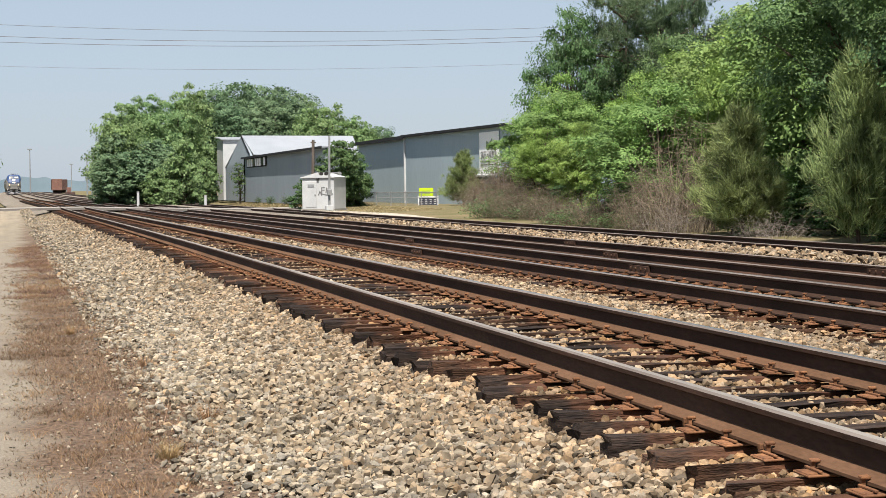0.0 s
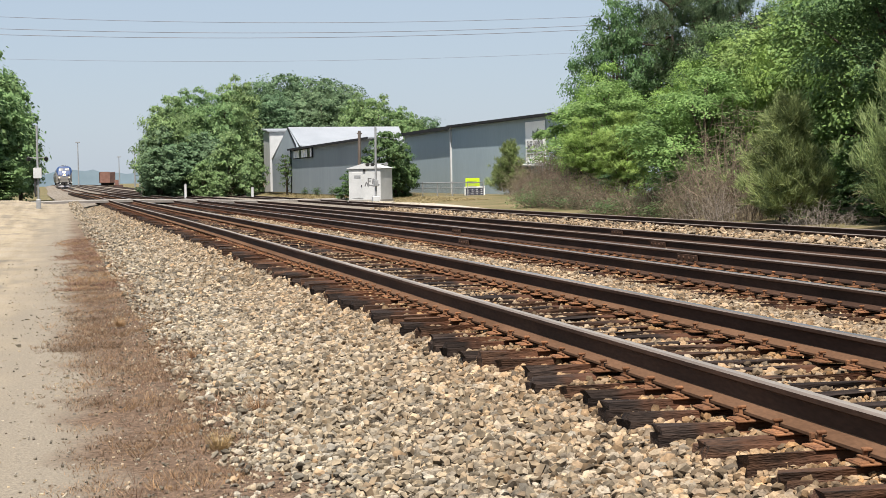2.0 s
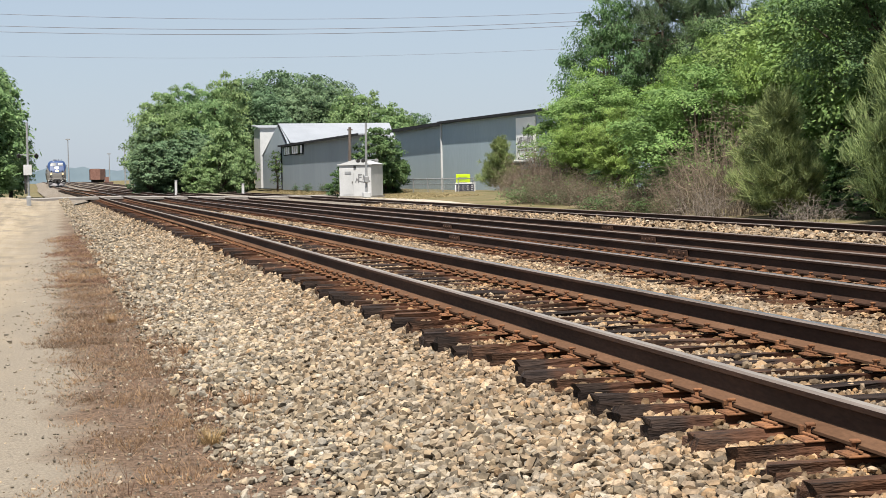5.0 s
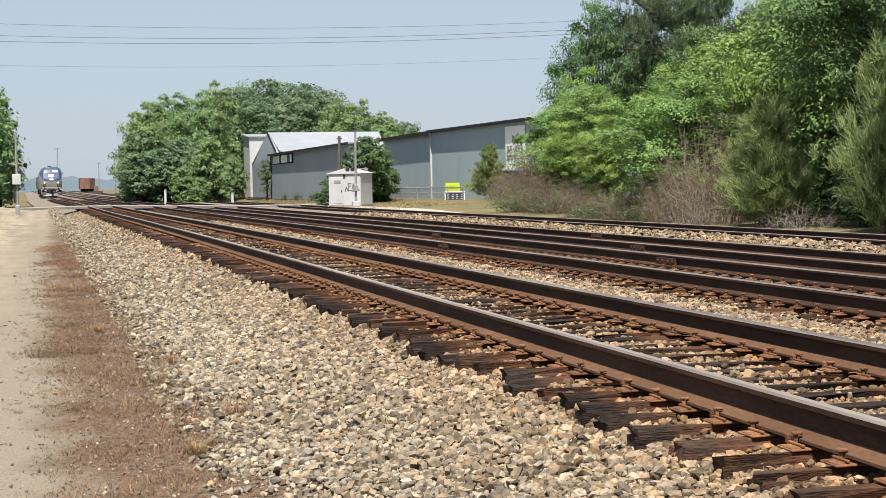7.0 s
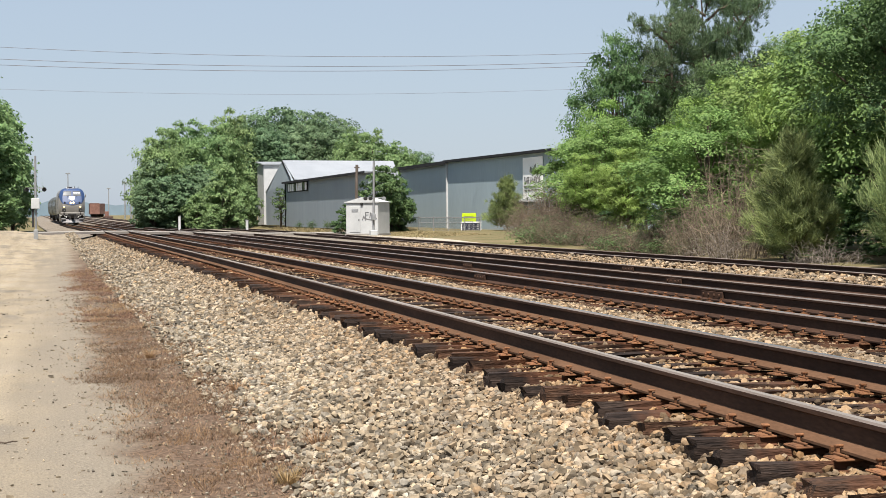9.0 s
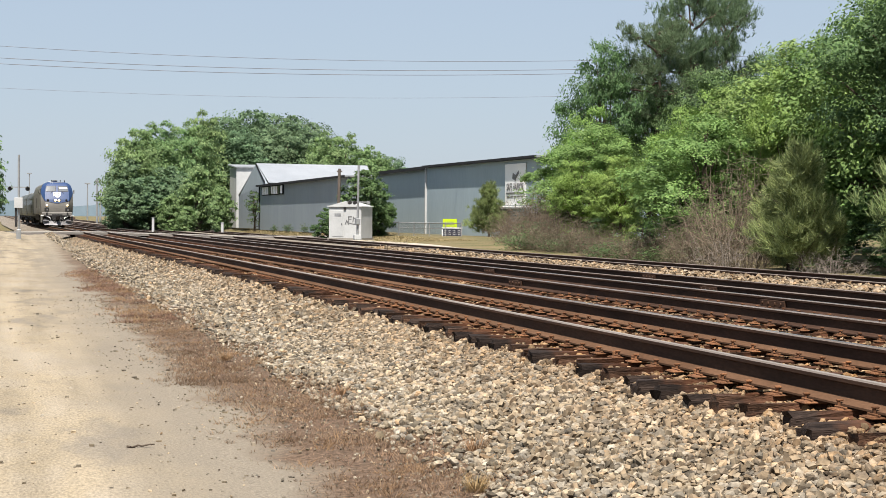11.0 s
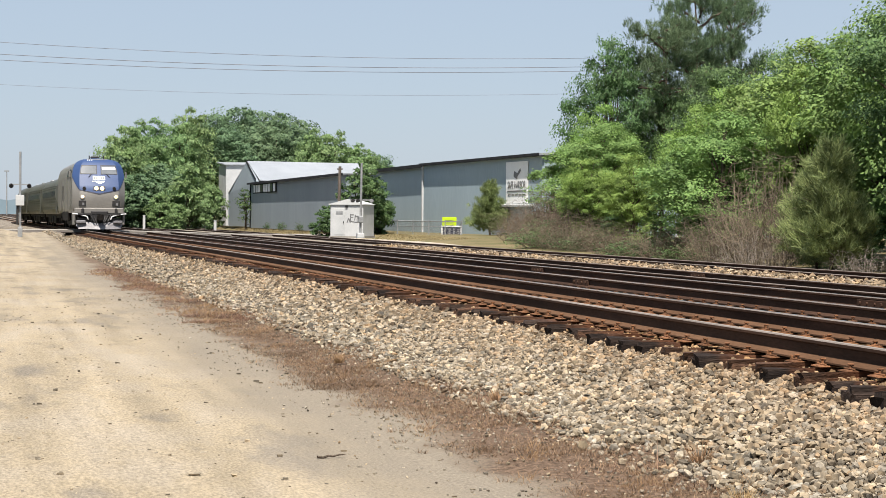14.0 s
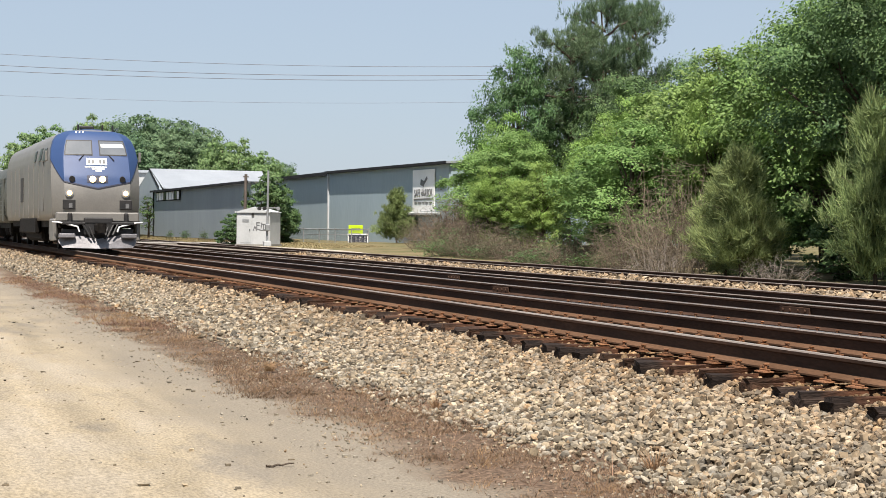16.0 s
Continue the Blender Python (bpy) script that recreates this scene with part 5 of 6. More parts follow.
def warehouse_far():
    w = tagged(empty("warehouse"), "long grey metal warehouse with a strip of high windows", "warehouse", "warehouses")
    part("wall", ribbed_wall(24.5, 232.4, 25.0, 172.0, -0.4, 5.08, 1.5, 0.02), M["wall_grey"], w)
    part("wall", bx((26.0, 232.4, 2.3), (3.0, 0.2, 5.4)), M["wall_grey"], w)
    part("wall", bx((26.2, 172.0, 2.3), (2.4, 0.2, 5.4)), M["wall_grey"], w)
    part("roof", slab([(23.98, 232.8, 5.20), (24.48, 171.6, 5.20), (27.6, 171.6, 5.30), (27.6, 232.8, 5.30)], 0.12), M["roof"], w)
    part("fascia", slab([(23.93, 232.8, 5.25), (24.43, 171.6, 5.25), (24.50, 171.6, 5.25), (24.00, 232.8, 5.25)], 0.24), M["trim_dark"], w, "dark eave trim")
    part("corner_trim", bx((24.42, 232.5, 2.4), (0.2, 0.5, 5.7)), M["trim_dark"], w, "dark corner trim")
    win = part("window_band", bx((24.44, 221.2, 4.45), (0.08, 18.6, 1.15)), M["trim_dark"], w, "dark strip of high windows")
    for k in range(9):
        part("pane", bx((24.38, 229.0 - k * 2.0, 4.45), (0.05, 1.45, 0.92)), M["white"] if k % 4 != 3 else M["glass"], win)
    for y, h in ((205.0, 1.1), (193.0, 1.0), (216.0, 0.9)):
        b = tagged(brush(int(y), h * 0.9, 0.6, 40, M["bark"], "weed_clump", 8, M["leaf_c"]), "dark weed clump against the grey wall", "bush", "weeds at the warehouse wall")
        b.matrix_basis = pose(24.0, y, -0.38)
        settle(b, 0.715)
    g = tagged(empty("warehouse"), "gabled warehouse with a pale metal roof behind the grey one", "warehouse", "warehouses")
    part("roof", slab([(25.0, 240.4, 8.27), (40.5, 244.0, 8.27), (40.5, 236.0, 4.2), (25.6, 232.9, 5.7)], 0.12), M["roof"], g, "pale sheet-metal roof slope")
    part("roof", slab([(25.0, 240.4, 8.27), (40.5, 244.0, 8.27), (40.5, 254.0, 4.2), (23.8, 250.0, 4.2)], 0.12), M["roof"], g)
    bm = bmesh.new()
    pts = [(25.2, 233.0, -0.3), (25.2, 233.0, 5.5), (24.95, 240.4, 8.1), (23.9, 250.0, 4.1), (23.9, 250.0, -0.3)]
    f1 = bm.faces.new([bm.verts.new(p) for p in pts])
    r = bmesh.ops.extrude_face_region(bm, geom=[f1])
    bmesh.ops.translate(bm, vec=(0.3, 0, 0), verts=[v for v in r["geom"] if isinstance(v, bmesh.types.BMVert)])
    part("gable", bm, M["wall_grey"], g, "grey gable end")
    part("wall", bx((32.6, 252.0, 2.0), (17.0, 0.2, 4.4)), M["wall_grey"], g)
    part("fascia", slab([(24.88, 240.4, 8.32), (24.95, 240.4, 8.32), (25.12, 232.9, 5.80), (25.05, 232.9, 5.80)], 0.28), M["trim_dark"], g, "dark gable edge")
    o = tagged(empty("warehouse"), "white-walled outbuilding behind the gabled warehouse", "warehouse", "warehouses")
    part("wall", bx((27.0, 258.0, 3.9), (6.0, 8.0, 8.4)), M["pale"], o)
    part("roof", slab([(23.7, 253.7, 8.2), (30.3, 253.7, 8.2), (30.3, 262.3, 8.7), (23.7, 262.3, 8.7)], 0.15), M["roof"], o)


warehouse_near()
warehouse_far()
for ob in [o for o in scene.objects if o.parent is None and o.name.startswith("warehouse")]:
    settle(ob, 0.86 if "banner" in ob["label"] else 0.715)

# ---------- signal hut, signs, poles, fence ----------


def signal_hut():
    h = tagged(empty("signal_hut", pose(18.45, 133.4, -0.32, 0, 0, -32)), "pale grey steel signal hut with a low gable and scrawled marks", "signal hut")
    part("body", bx((0, 0, 1.18), (2.55, 2.3, 2.36), 0.03), M["pale"], h)
    bm = bmesh.new()
    p = [(-1.36, -1.25, 2.36), (1.36, -1.25, 2.36), (0, -1.25, 2.72)]
    f = bm.faces.new([bm.verts.new(q) for q in p])
    r = bmesh.ops.extrude_face_region(bm, geom=[f])
    bmesh.ops.translate(bm, vec=(0, 2.5, 0), verts=[v for v in r["geom"] if isinstance(v, bmesh.types.BMVert)])
    part("roof", bm, M["pale"], h, "low pale grey gable roof")
    part("eave", bx((0, -1.22, 2.36), (2.74, 0.08, 0.08)), M["pale"], h)
    d = part("door", bx((-0.55, -1.165, 1.1), (0.86, 0.03, 1.92), 0.01), M["pale"], h, "pale grey steel door")
    part("door_handle", bx((-0.22, -1.20, 1.05), (0.05, 0.05, 0.16)), M["black"], d)
    part("vent", bx((-0.55, -1.19, 1.75), (0.5, 0.03, 0.2)), M["grey_metal"], d)
    part("plinth", bx((0, 0, -0.02), (2.7, 2.45, 0.14)), M["asphalt"], h)
    part("lamp_box", bx((0.0, -1.2, 2.2), (0.16, 0.1, 0.16)), M["black"], h)
    # scrawl as plain strokes
    for x, z, w, hh, a in ((0.30, 1.42, 0.08, 0.45, 0), (0.42, 1.6, 0.28, 0.06, 0), (0.42, 1.42, 0.2, 0.05, 0), (0.66, 1.4, 0.07, 0.42, 8), (0.82, 1.3, 0.07, 0.4, 0), (0.84, 1.5, 0.3, 0.06, 0), (0.1, 1.2, 0.07, 0.35, 20), (0.24, 1.15, 0.07, 0.3, -20), (0.5, 1.1, 0.5, 0.06, 12), (0.95, 1.1, 0.5, 0.07, -10), (1.02, 1.25, 0.06, 0.3, 15)):
        part("paint_stroke", bx((x, -1.162, z), (w, 0.012, hh), 0, Matrix.Rotation(radians(a), 4, "Y")), M["ink"], h)


def crossing_mast(x, y, z, hgt, label, arms=True):
    m = tagged(empty("crossing_signal", pose(x, y, z)), label, "crossing signal", "crossing signals")
    part("mast", cy((0, 0, 0), (0, 0, hgt), 0.085, 0.08), M["grey_metal"], m)
    part("base", bx((0, 0, -0.35), (0.34, 0.34, 0.75), 0.03), M["grey_metal"], m)
    if arms:
        part("cross_arm", bx((0, 0, 3.14), (1.5, 0.07, 0.07)), M["grey_metal"], m)
        for s in (-1, 1):
            l = part("signal_light", cy((s * 0.64, -0.05, 3.04), (s * 0.64, 0.14, 3.04), 0.11), M["black"], m, "round black crossing light")
            part("background_disc", cy((s * 0.64, 0.14, 3.04), (s * 0.64, 0.17, 3.04), 0.17, None, 20), M["black"], l)
            part("hood", bx((s * 0.64, -0.16, 3.15), (0.22, 0.34, 0.03), 0.01), M["black"], l)
        part("cabinet", bx((-0.02, -0.15, 1.98), (0.62, 0.4, 0.78), 0.02), M["pale"], m, "pale grey control cabinet")
        part("conduit", bx((-0.2, -0.12, 0.95), (0.16, 0.16, 1.5)), M["black"], m)


def gate_pole():
    g = tagged(empty("crossing_signal", pose(17.3, 125.4, -0.25)), "galvanised crossing signal mast with small lights by the hut", "crossing signal", "crossing signals")
    part("mast", cy((0.2, 0, 0), (0.26, 0, 5.1), 0.085, 0.075), M["grey_metal"], g)
    part("base", bx((0.2, 0, 0.1), (0.5, 0.5, 0.35), 0.03), M["pale"], g)
    part("cross_arm", bx((0.2, 0, 2.55), (1.5, 0.08, 0.08)), M["grey_metal"], g)
    for s in (-0.55, -0.2, 0.75):
        part("signal_light", cy((0.2 + s, -0.15, 2.5), (0.2 + s, 0.15, 2.5), 0.13), M["black"] if s < 0 else M["grey_metal"], g)
    part("gate_mechanism", bx((0.2, -0.1, 1.2), (0.3, 0.35, 0.45), 0.03), M["grey_metal"], g)
    p = tagged(empty("utility_pole", pose(18.4, 138.6, -0.35)), "dark weathered wooden pole behind the signal mast", "pole")
    part("shaft", cy((0, 0, 0), (0.1, 0, 5.3), 0.14, 0.11), M["wood_pole"], p)
    part("insulator", bx((0.1, 0, 5.1), (0.4, 0.1, 0.1)), M["wood_pole"], p)


def signs():
    s = tagged(empty("sign", pose(26.4, 135.5, -0.34, 0, 0, -12)), "fluorescent yellow-green sign with unreadable dark lines", "sign")
    b = part("panel", bx((0.25, 0, 1.10), (1.08, 0.04, 0.82), 0.01), M["neon"], s)
    for k in range(3):
        part("text_bar", bx((0.25, -0.025, 1.28 - k * 0.2), (0.62, 0.01, 0.03)), M["ink"], b)
    for x in (-0.1, 0.6):
        part("post", bx((x, 0.04, 0.55), (0.06, 0.06, 1.3)), M["grey_metal"], s)
    w = tagged(empty("yard_sign", pose(26.3, 134.6, -0.24, 0, 0, -12)), "low navy and white board with unreadable white lines", "sign")
    q = part("board", bx((0.3, 0, 0.36), (1.5, 0.05, 0.62), 0.01), M["navy"], w, "dark navy board")
    part("rim", bx((0.3, 0.0, 0.73), (1.56, 0.08, 0.08)), M["white"], w, "white top rail")
    for k in range(3):
        for j in range(4):
            part("text_bar", bx((-0.2 + j * 0.34, -0.03, 0.52 - k * 0.15), (0.15, 0.01, 0.035)), M["white"], q)
    for x in (-0.42, 1.02):
        part("post", bx((x, 0, 0.3), (0.09, 0.09, 0.66)), M["white"], w)


def fence():
    f = tagged(empty("chain_link_fence"), "low grey chain-link fence before the warehouse", "fence")
    x0, y0, x1, y1 = 20.6, 148.0, 26.6, 131.5
    n = 8
    for i in range(n + 1):
        t = i / n
        part("post", cy((x0 + (x1 - x0) * t, y0 + (y1 - y0) * t, -0.4), (x0 + (x1 - x0) * t, y0 + (y1 - y0) * t, 0.95), 0.04), M["grey_metal"], f)
    for z in (0.85, 0.45):
        part("rail", cy((x0, y0, z), (x1, y1, z), 0.04 if z > 0.6 else 0.025, None, 6), M["grey_metal"], f)
    pcs = []
    L = math.hypot(x1 - x0, y1 - y0)
    for k in range(160):
        for s in (-1, 1):
            t0 = k / 160
            t1 = min(1, max(0, t0 + s * 1.2 / L))
            pcs.append(tube_np([(x0 + (x1 - x0) * t0, y0 + (y1 - y0) * t0, -0.35), (x0 + (x1 - x0) * t1, y0 + (y1 - y0) * t1, 0.85)], [0.004, 0.004], 3))
    v, fc = join_np(pcs)
    child("mesh", mesh_np("mesh", v, fc, M["grey_metal"]), f)


def posts_and_yard():
    for x, y, h, w in ((6.5, 160.8, 0.55, 0.26), (11.2, 149.0, 0.2, 0.26)):
        p = tagged(empty("marker_post", pose(x, y, 0.40)), "pale painted marker post in dry grass", "post", "marker posts")
        part("shaft", bx((0, 0, h / 2 - 0.6), (w * 0.8, 0.24, h + 1.4), 0.03), M["pale"], p)
        part("cap", bx((0, 0, h + 0.12), (w * 0.8 + 0.04, 0.28, 0.05), 0.02), M["pale"], p)
    for x, y, h in ((-0.7, 559, 13.2), (14.8, 690, 10.4), (13.2, 479, 9.2)):
        p = tagged(empty("yard_light", pose(x, y, -0.4 + float(rise(y)))), "tall yard lighting mast far up the line", "lamp post", "yard lighting masts")
        part("mast", cy((0, 0, 0), (0, 0, h), 0.22, 0.12), M["grey_metal"], p)
        part("lamp_head", bx((0, 0, h + 0.1), (1.4, 0.5, 0.35)), M["grey_metal"], p)
    for x, y, h in ((7.7, 298, 7.3), (9.6, 328, 6.0)):
        p = tagged(empty("utility_pole", pose(x, y, -0.3 + float(rise(y)))), "pale wooden pole beside the line", "pole", "poles up the line")
        part("shaft", cy((0, 0, 0), (0, 0, h), 0.17, 0.11), M["grey_metal"], p)
        part("crossarm", bx((0, 0, h - 0.5), (0.7, 0.1, 0.1)), M["wood_pole"], p)
    for k, (x, mat) in enumerate(((7.0, "rust_red"), (9.0, "dark_freight"))):
        c = tagged(empty("freight_car", pose(x, 560 + k * 18, 0.60)), "standing freight car in brown and a red dulled by painted haze", "freight car", "standing freight cars")
        part("body", bx((0, 0, 2.4), (2.9, 13.5, 3.2), 0.08), M[mat], c)
        for s in range(-3, 4):
            part("side_rib", bx((-1.5, s * 2.0, 2.4), (0.1, 0.16, 3.1)), M["dark_freight"], c)
        part("roof", bx((0, 0, 4.05), (2.8, 13.4, 0.14), 0.05), M["dark_freight"], c)
        part("underframe", bx((0, 0, 0.6), (2.2, 11.5, 0.5)), M["under"], c)
        for s in (-1, 1):
            part("bogie", bx((0, s * 4.6, 0.3), (2.0, 2.2, 0.7), 0.1), M["under"], c)
    t = tagged(empty("rail_cart", pose(8.6, 470, 0.05)), "low dark rail cart on the yard track", "rail cart")
    part("deck", bx((0, 0, 0.4), (2.4, 5.0, 0.8), 0.03), M["dark_freight"], t)
    part("cab", bx((-0.3, 0.6, 1.4), (1.0, 1.2, 1.3), 0.06), M["rust_red"], t)
    # four cables strung high across the line
    for z0, slope, sag, r in ((11.78, -0.033, 0.00106, 0.014), (11.06, -0.0268, 0.00101, 0.017), (10.71, -0.0237, 0.00098, 0.017), (9.17, -0.022, 0.00098, 0.008)):
        xs = np.linspace(-45, 65, 45)
        zz = z0 + slope * xs + sag * xs ** 2
        yy = 120.0 - 0.1 * xs
        v, f = tube_np(np.stack([xs, yy, zz], -1), np.full(45, r), 5)
        tagged(new("overhead_cable", mesh_np("overhead_cable", v, f, M["wire"])), "thin dark overhead cable strung across the line", "cable", "overhead cables")
    # distant wooded ridge; its blue-grey colour stands in for aerial haze
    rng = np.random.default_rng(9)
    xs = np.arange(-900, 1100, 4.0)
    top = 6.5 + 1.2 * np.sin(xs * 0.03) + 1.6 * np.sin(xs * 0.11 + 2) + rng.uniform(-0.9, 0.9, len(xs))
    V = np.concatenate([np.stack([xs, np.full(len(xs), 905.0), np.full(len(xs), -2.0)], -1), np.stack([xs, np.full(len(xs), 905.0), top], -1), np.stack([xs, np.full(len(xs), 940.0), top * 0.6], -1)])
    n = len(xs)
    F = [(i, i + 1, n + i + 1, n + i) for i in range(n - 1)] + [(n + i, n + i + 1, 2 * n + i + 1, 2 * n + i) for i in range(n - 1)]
    tagged(new("backdrop_trees", mesh_np("backdrop_trees", V, F, M["haze"])), "tree line on the horizon with blue-grey haze painted in", "tree line", kind="structure")


signal_hut()
crossing_mast(-5.75, 140.0, 0.14, 5.55, "grey crossing signal mast with black lights and a cabinet")
gate_pole()
signs()
fence()
for ob in [o for o in scene.objects if o.parent is None]:
    kind = ob.name.split(".")[0]
    if kind in ("signal_hut", "sign", "yard_sign", "chain_link_fence", "utility_pole"):
        settle(ob, {"signal_hut": 0.80, "utility_pole": 0.80}.get(kind, 0.86))
    elif kind == "crossing_signal":
        settle(ob, 0.70 if ob.location.x < 0 else 0.81)
posts_and_yard()

# ---------- train ----------
LW = [(1.05, 1.46), (1.3, 1.52), (2.0, 1.55), (2.9, 1.55), (3.3, 1.53), (3.65, 1.47), (3.95, 1.36), (4.15, 1.18), (4.27, 0.92), (4.34, 0.52), (4.37, 0.0)]
LZ, LWD = np.array([a[0] for a in LW]), np.array([a[1] for a in LW])


def loco_front(z):
    """How far back the front lies at height z."""
    return float(np.interp(z, [1.0, 1.5, 2.1, 2.6, 3.2, 3.9, 4.15, 4.3, 4.37], [0.25, 0.16, 0.16, 0.30, 0.62, 1.08, 1.32, 1.62, 2.0]))


def loco_skin(s, z, out=0.0):
    """A point of the locomotive's skin: s runs from the centre of the front over the corner facet and back along the side."""
    w = float(np.interp(z, LZ, LWD))
    k = w / 1.55
    a = abs(s)
    sg = 1 if s >= 0 else -1
    y0 = loco_front(z)
    if a <= 1.15:
        x, y, nx, ny = a * k, y0 + 0.08 * (a / 1.15) ** 2, 0.10 * a, -1
    elif a <= 1.79:
        t = (a - 1.15) / 0.64
        x, y, nx, ny = (1.15 + 0.40 * t) * k, y0 + 0.08 + 0.50 * t, 0.78, -0.62
    else:
        x, y, nx, ny = w, y0 + 0.58 + (a - 1.79), 1, 0
    q = math.hypot(nx, ny)
    return Vector((sg * (x + out * nx / q), y + out * ny / q, z + out * 0.25))


def skin_patch(ss, zlo, zhi, rows_n, out, thick=0.012):
    """A shell on the skin: columns ss, each from zlo(s) to zhi(s)."""
    bm = bmesh.new()
    grid = []
    for s in ss:
        a, b = zlo(s), zhi(s)
        grid.append([bm.verts.new(loco_skin(s, a + (b - a) * k / rows_n, out)) for k in range(rows_n + 1)])
    sharp = [i for i, s in enumerate(ss) if min(abs(abs(s) - 1.15), abs(abs(s) - 1.79)) < 0.01]
    for i in range(len(ss) - 1):
        for k in range(rows_n):
            bm.faces.new((grid[i][k], grid[i + 1][k], grid[i + 1][k + 1], grid[i][k + 1]))
    for i in sharp:
        for k in range(rows_n):
            bm.edges.get((grid[i][k], grid[i][k + 1])).smooth = False
    return bm


def bogie(parent, y, wheelbase, axles, r=0.5):
    b = part("bogie", bx((0, y, 0.62), (2.3, wheelbase + 1.0, 0.34), 0.08), M["under"], parent, "dark dirty bogie frame")
    for k in range(axles):
        yy = y + (k - (axles - 1) / 2) * wheelbase / max(1, axles - 1)
        for s in (-1, 1):
            bm = bmesh.new()
            cyl(bm, (s * 0.70, yy, r), (s * 0.83, yy, r), r, None, 24)
            cyl(bm, (s * 0.66, yy, r), (s * 0.70, yy, r), r + 0.03, None, 24)
            part("wheel", bm, M["under"], b)
            part("axle_box", bx((s * 1.02, yy, r + 0.05), (0.22, 0.42, 0.36), 0.05), M["under"], b)
    for s in (-1, 1):
        part("side_frame", bx((s * 1.08, y, 0.72), (0.14, wheelbase + 0.7, 0.26), 0.05), M["under"], b)
        for o in (-0.55, 0.55):
            part("spring", cy((s * 1.1, y + o, 0.4), (s * 1.1, y + o, 0.95), 0.12, None, 8), M["under"], b)


def locomotive():
    lo = tagged(empty("locomotive"), "silver diesel passenger locomotive with a blue nose and lit headlights", "locomotive")
    zs = np.concatenate([np.linspace(1.05, 3.3, 10), np.linspace(3.4, 4.37, 12)])
    length = 20.6
    bm = bmesh.new()
    rings = []
    for z in zs:
        w = float(np.interp(z, LZ, LWD))
        half = [0, 0.3, 0.6, 0.9, 1.15, 1.3, 1.5, 1.79]
        ring = [loco_skin(-s, z) for s in reversed(half)][:-1] + [loco_skin(s, z) for s in half]
        ring = [Vector((-w, length, z)), Vector((-w, 8, z)), Vector((-w, 3.2, z))] + ring + [Vector((w, 3.2, z)), Vector((w, 8, z)), Vector((w, length, z))]
        rings.append([bm.verts.new(p) for p in ring])
    n = len(rings[0])
    for a, b in zip(rings, rings[1:]):
        for i in range(n - 1):
            bm.faces.new((a[i], a[i + 1], b[i + 1], b[i]))
        bm.faces.new((a[n - 1], a[0], b[0], b[n - 1]))
    bm.faces.new(rings[0][::-1])
    for a, b in zip(rings, rings[1:]):
        for i in (0, 3, 6, n - 7, n - 4, n - 1):
            e = bm.edges.get((a[i], b[i]))
            if e:
                e.smooth = False
    bmesh.ops.remove_doubles(bm, verts=bm.verts, dist=0.001)
    part("body", bm, M["loco_grey"], lo, "silver-grey painted car body", True)
    # blue nose, its lower edge a shallow V that sweeps up along the side
    S = np.concatenate([-np.linspace(2.5, 1.79, 6), -np.linspace(1.68, 1.26, 5), np.linspace(-1.15, 1.15, 17), np.linspace(1.26, 1.68, 5), np.linspace(1.79, 2.5, 6)])

    def low(s):
        a = abs(s)
        return 2.20 + 0.20 * a if a < 1.15 else min(4.30, 2.43 + 0.80 * ((a - 1.15) / 0.64) ** 1.15 if a < 1.79 else 3.23 + (a - 1.79) * 1.5)

    nose = part("nose_paint", skin_patch(S, low, lambda s: 4.35, 20, 0.016), M["loco_blue"], lo, "glossy blue nose and cab paint", True)
    edge = part("nose_stripe", skin_patch(S, lambda s: low(s) - 0.035, lambda s: low(s) + 0.012, 1, 0.021), M["navy"], lo, "thin dark line under the blue", True)
    # windscreens
    for sg in (-1, 1):
        ss = np.linspace(0.12, 1.13, 9) * sg
        fr = part("windscreen_frame", skin_patch(ss, lambda s: 3.36, lambda s: 3.92, 4, 0.026), M["black"], lo, "dark windscreen surround", True)
        s2 = np.linspace(0.16, 1.09, 9) * sg
        part("windscreen", skin_patch(s2, lambda s: 3.40, lambda s: 3.88, 4, 0.034), M["glass_pale"], fr, "windscreen glass painted pale as if sunlit", True)
        if sg > 0:
            part("sun_visor", skin_patch(np.linspace(0.2, 1.05, 6), lambda s: 3.66, lambda s: 3.78, 1, 0.040), M["white"], fr, "white strip across one windscreen")
        a, b = loco_skin(sg * 0.45, 3.38, 0.04), loco_skin(sg * 0.62, 3.18, 0.06)
        part("wiper", cy(a, b, 0.016, None, 6), M["black"], lo)
        c = loco_skin(sg * 0.88, 2.52, 0.0)
        part("marker_light", cy(c + Vector((0, -0.10, -0.01)), c + Vector((0, 0.06, 0.02)), 0.10, None, 14), M["black"], lo, "round dark marker light")
        c = loco_skin(sg * 0.98, 2.02, 0.0)
        hs = part("ditch_light_housing", cy(c + Vector((0, -0.05, 0)), c + Vector((0, 0.05, 0)), 0.15, None, 16), M["grey_metal"], lo)
        part("ditch_light", cy(c + Vector((0, -0.08, 0)), c + Vector((0, -0.045, 0)), 0.09, None, 16), M["ditch"], hs, "lit warm ditch light")
        c = loco_skin(sg * 1.0, 1.62, 0.0)
        gr = part("step_well", bx(c, (0.44, 0.10, 0.34), 0.02), M["black"], lo, "dark recessed step box")
        part("step_bar", bx(c + Vector((0.05, -0.06, -0.04)), (0.12, 0.03, 0.16)), M["ink"], gr)
        part("hose_bracket", bx((sg * 0.98, 0.06, 1.12), (0.16, 0.2, 0.42), 0.04), M["black"], lo)
        part("grab_rail", cy((sg * 1.30, -0.02, 0.98), (sg * 0.72, -0.10, 0.84), 0.028, None, 8), M["white"], lo, "white bent grab rail")
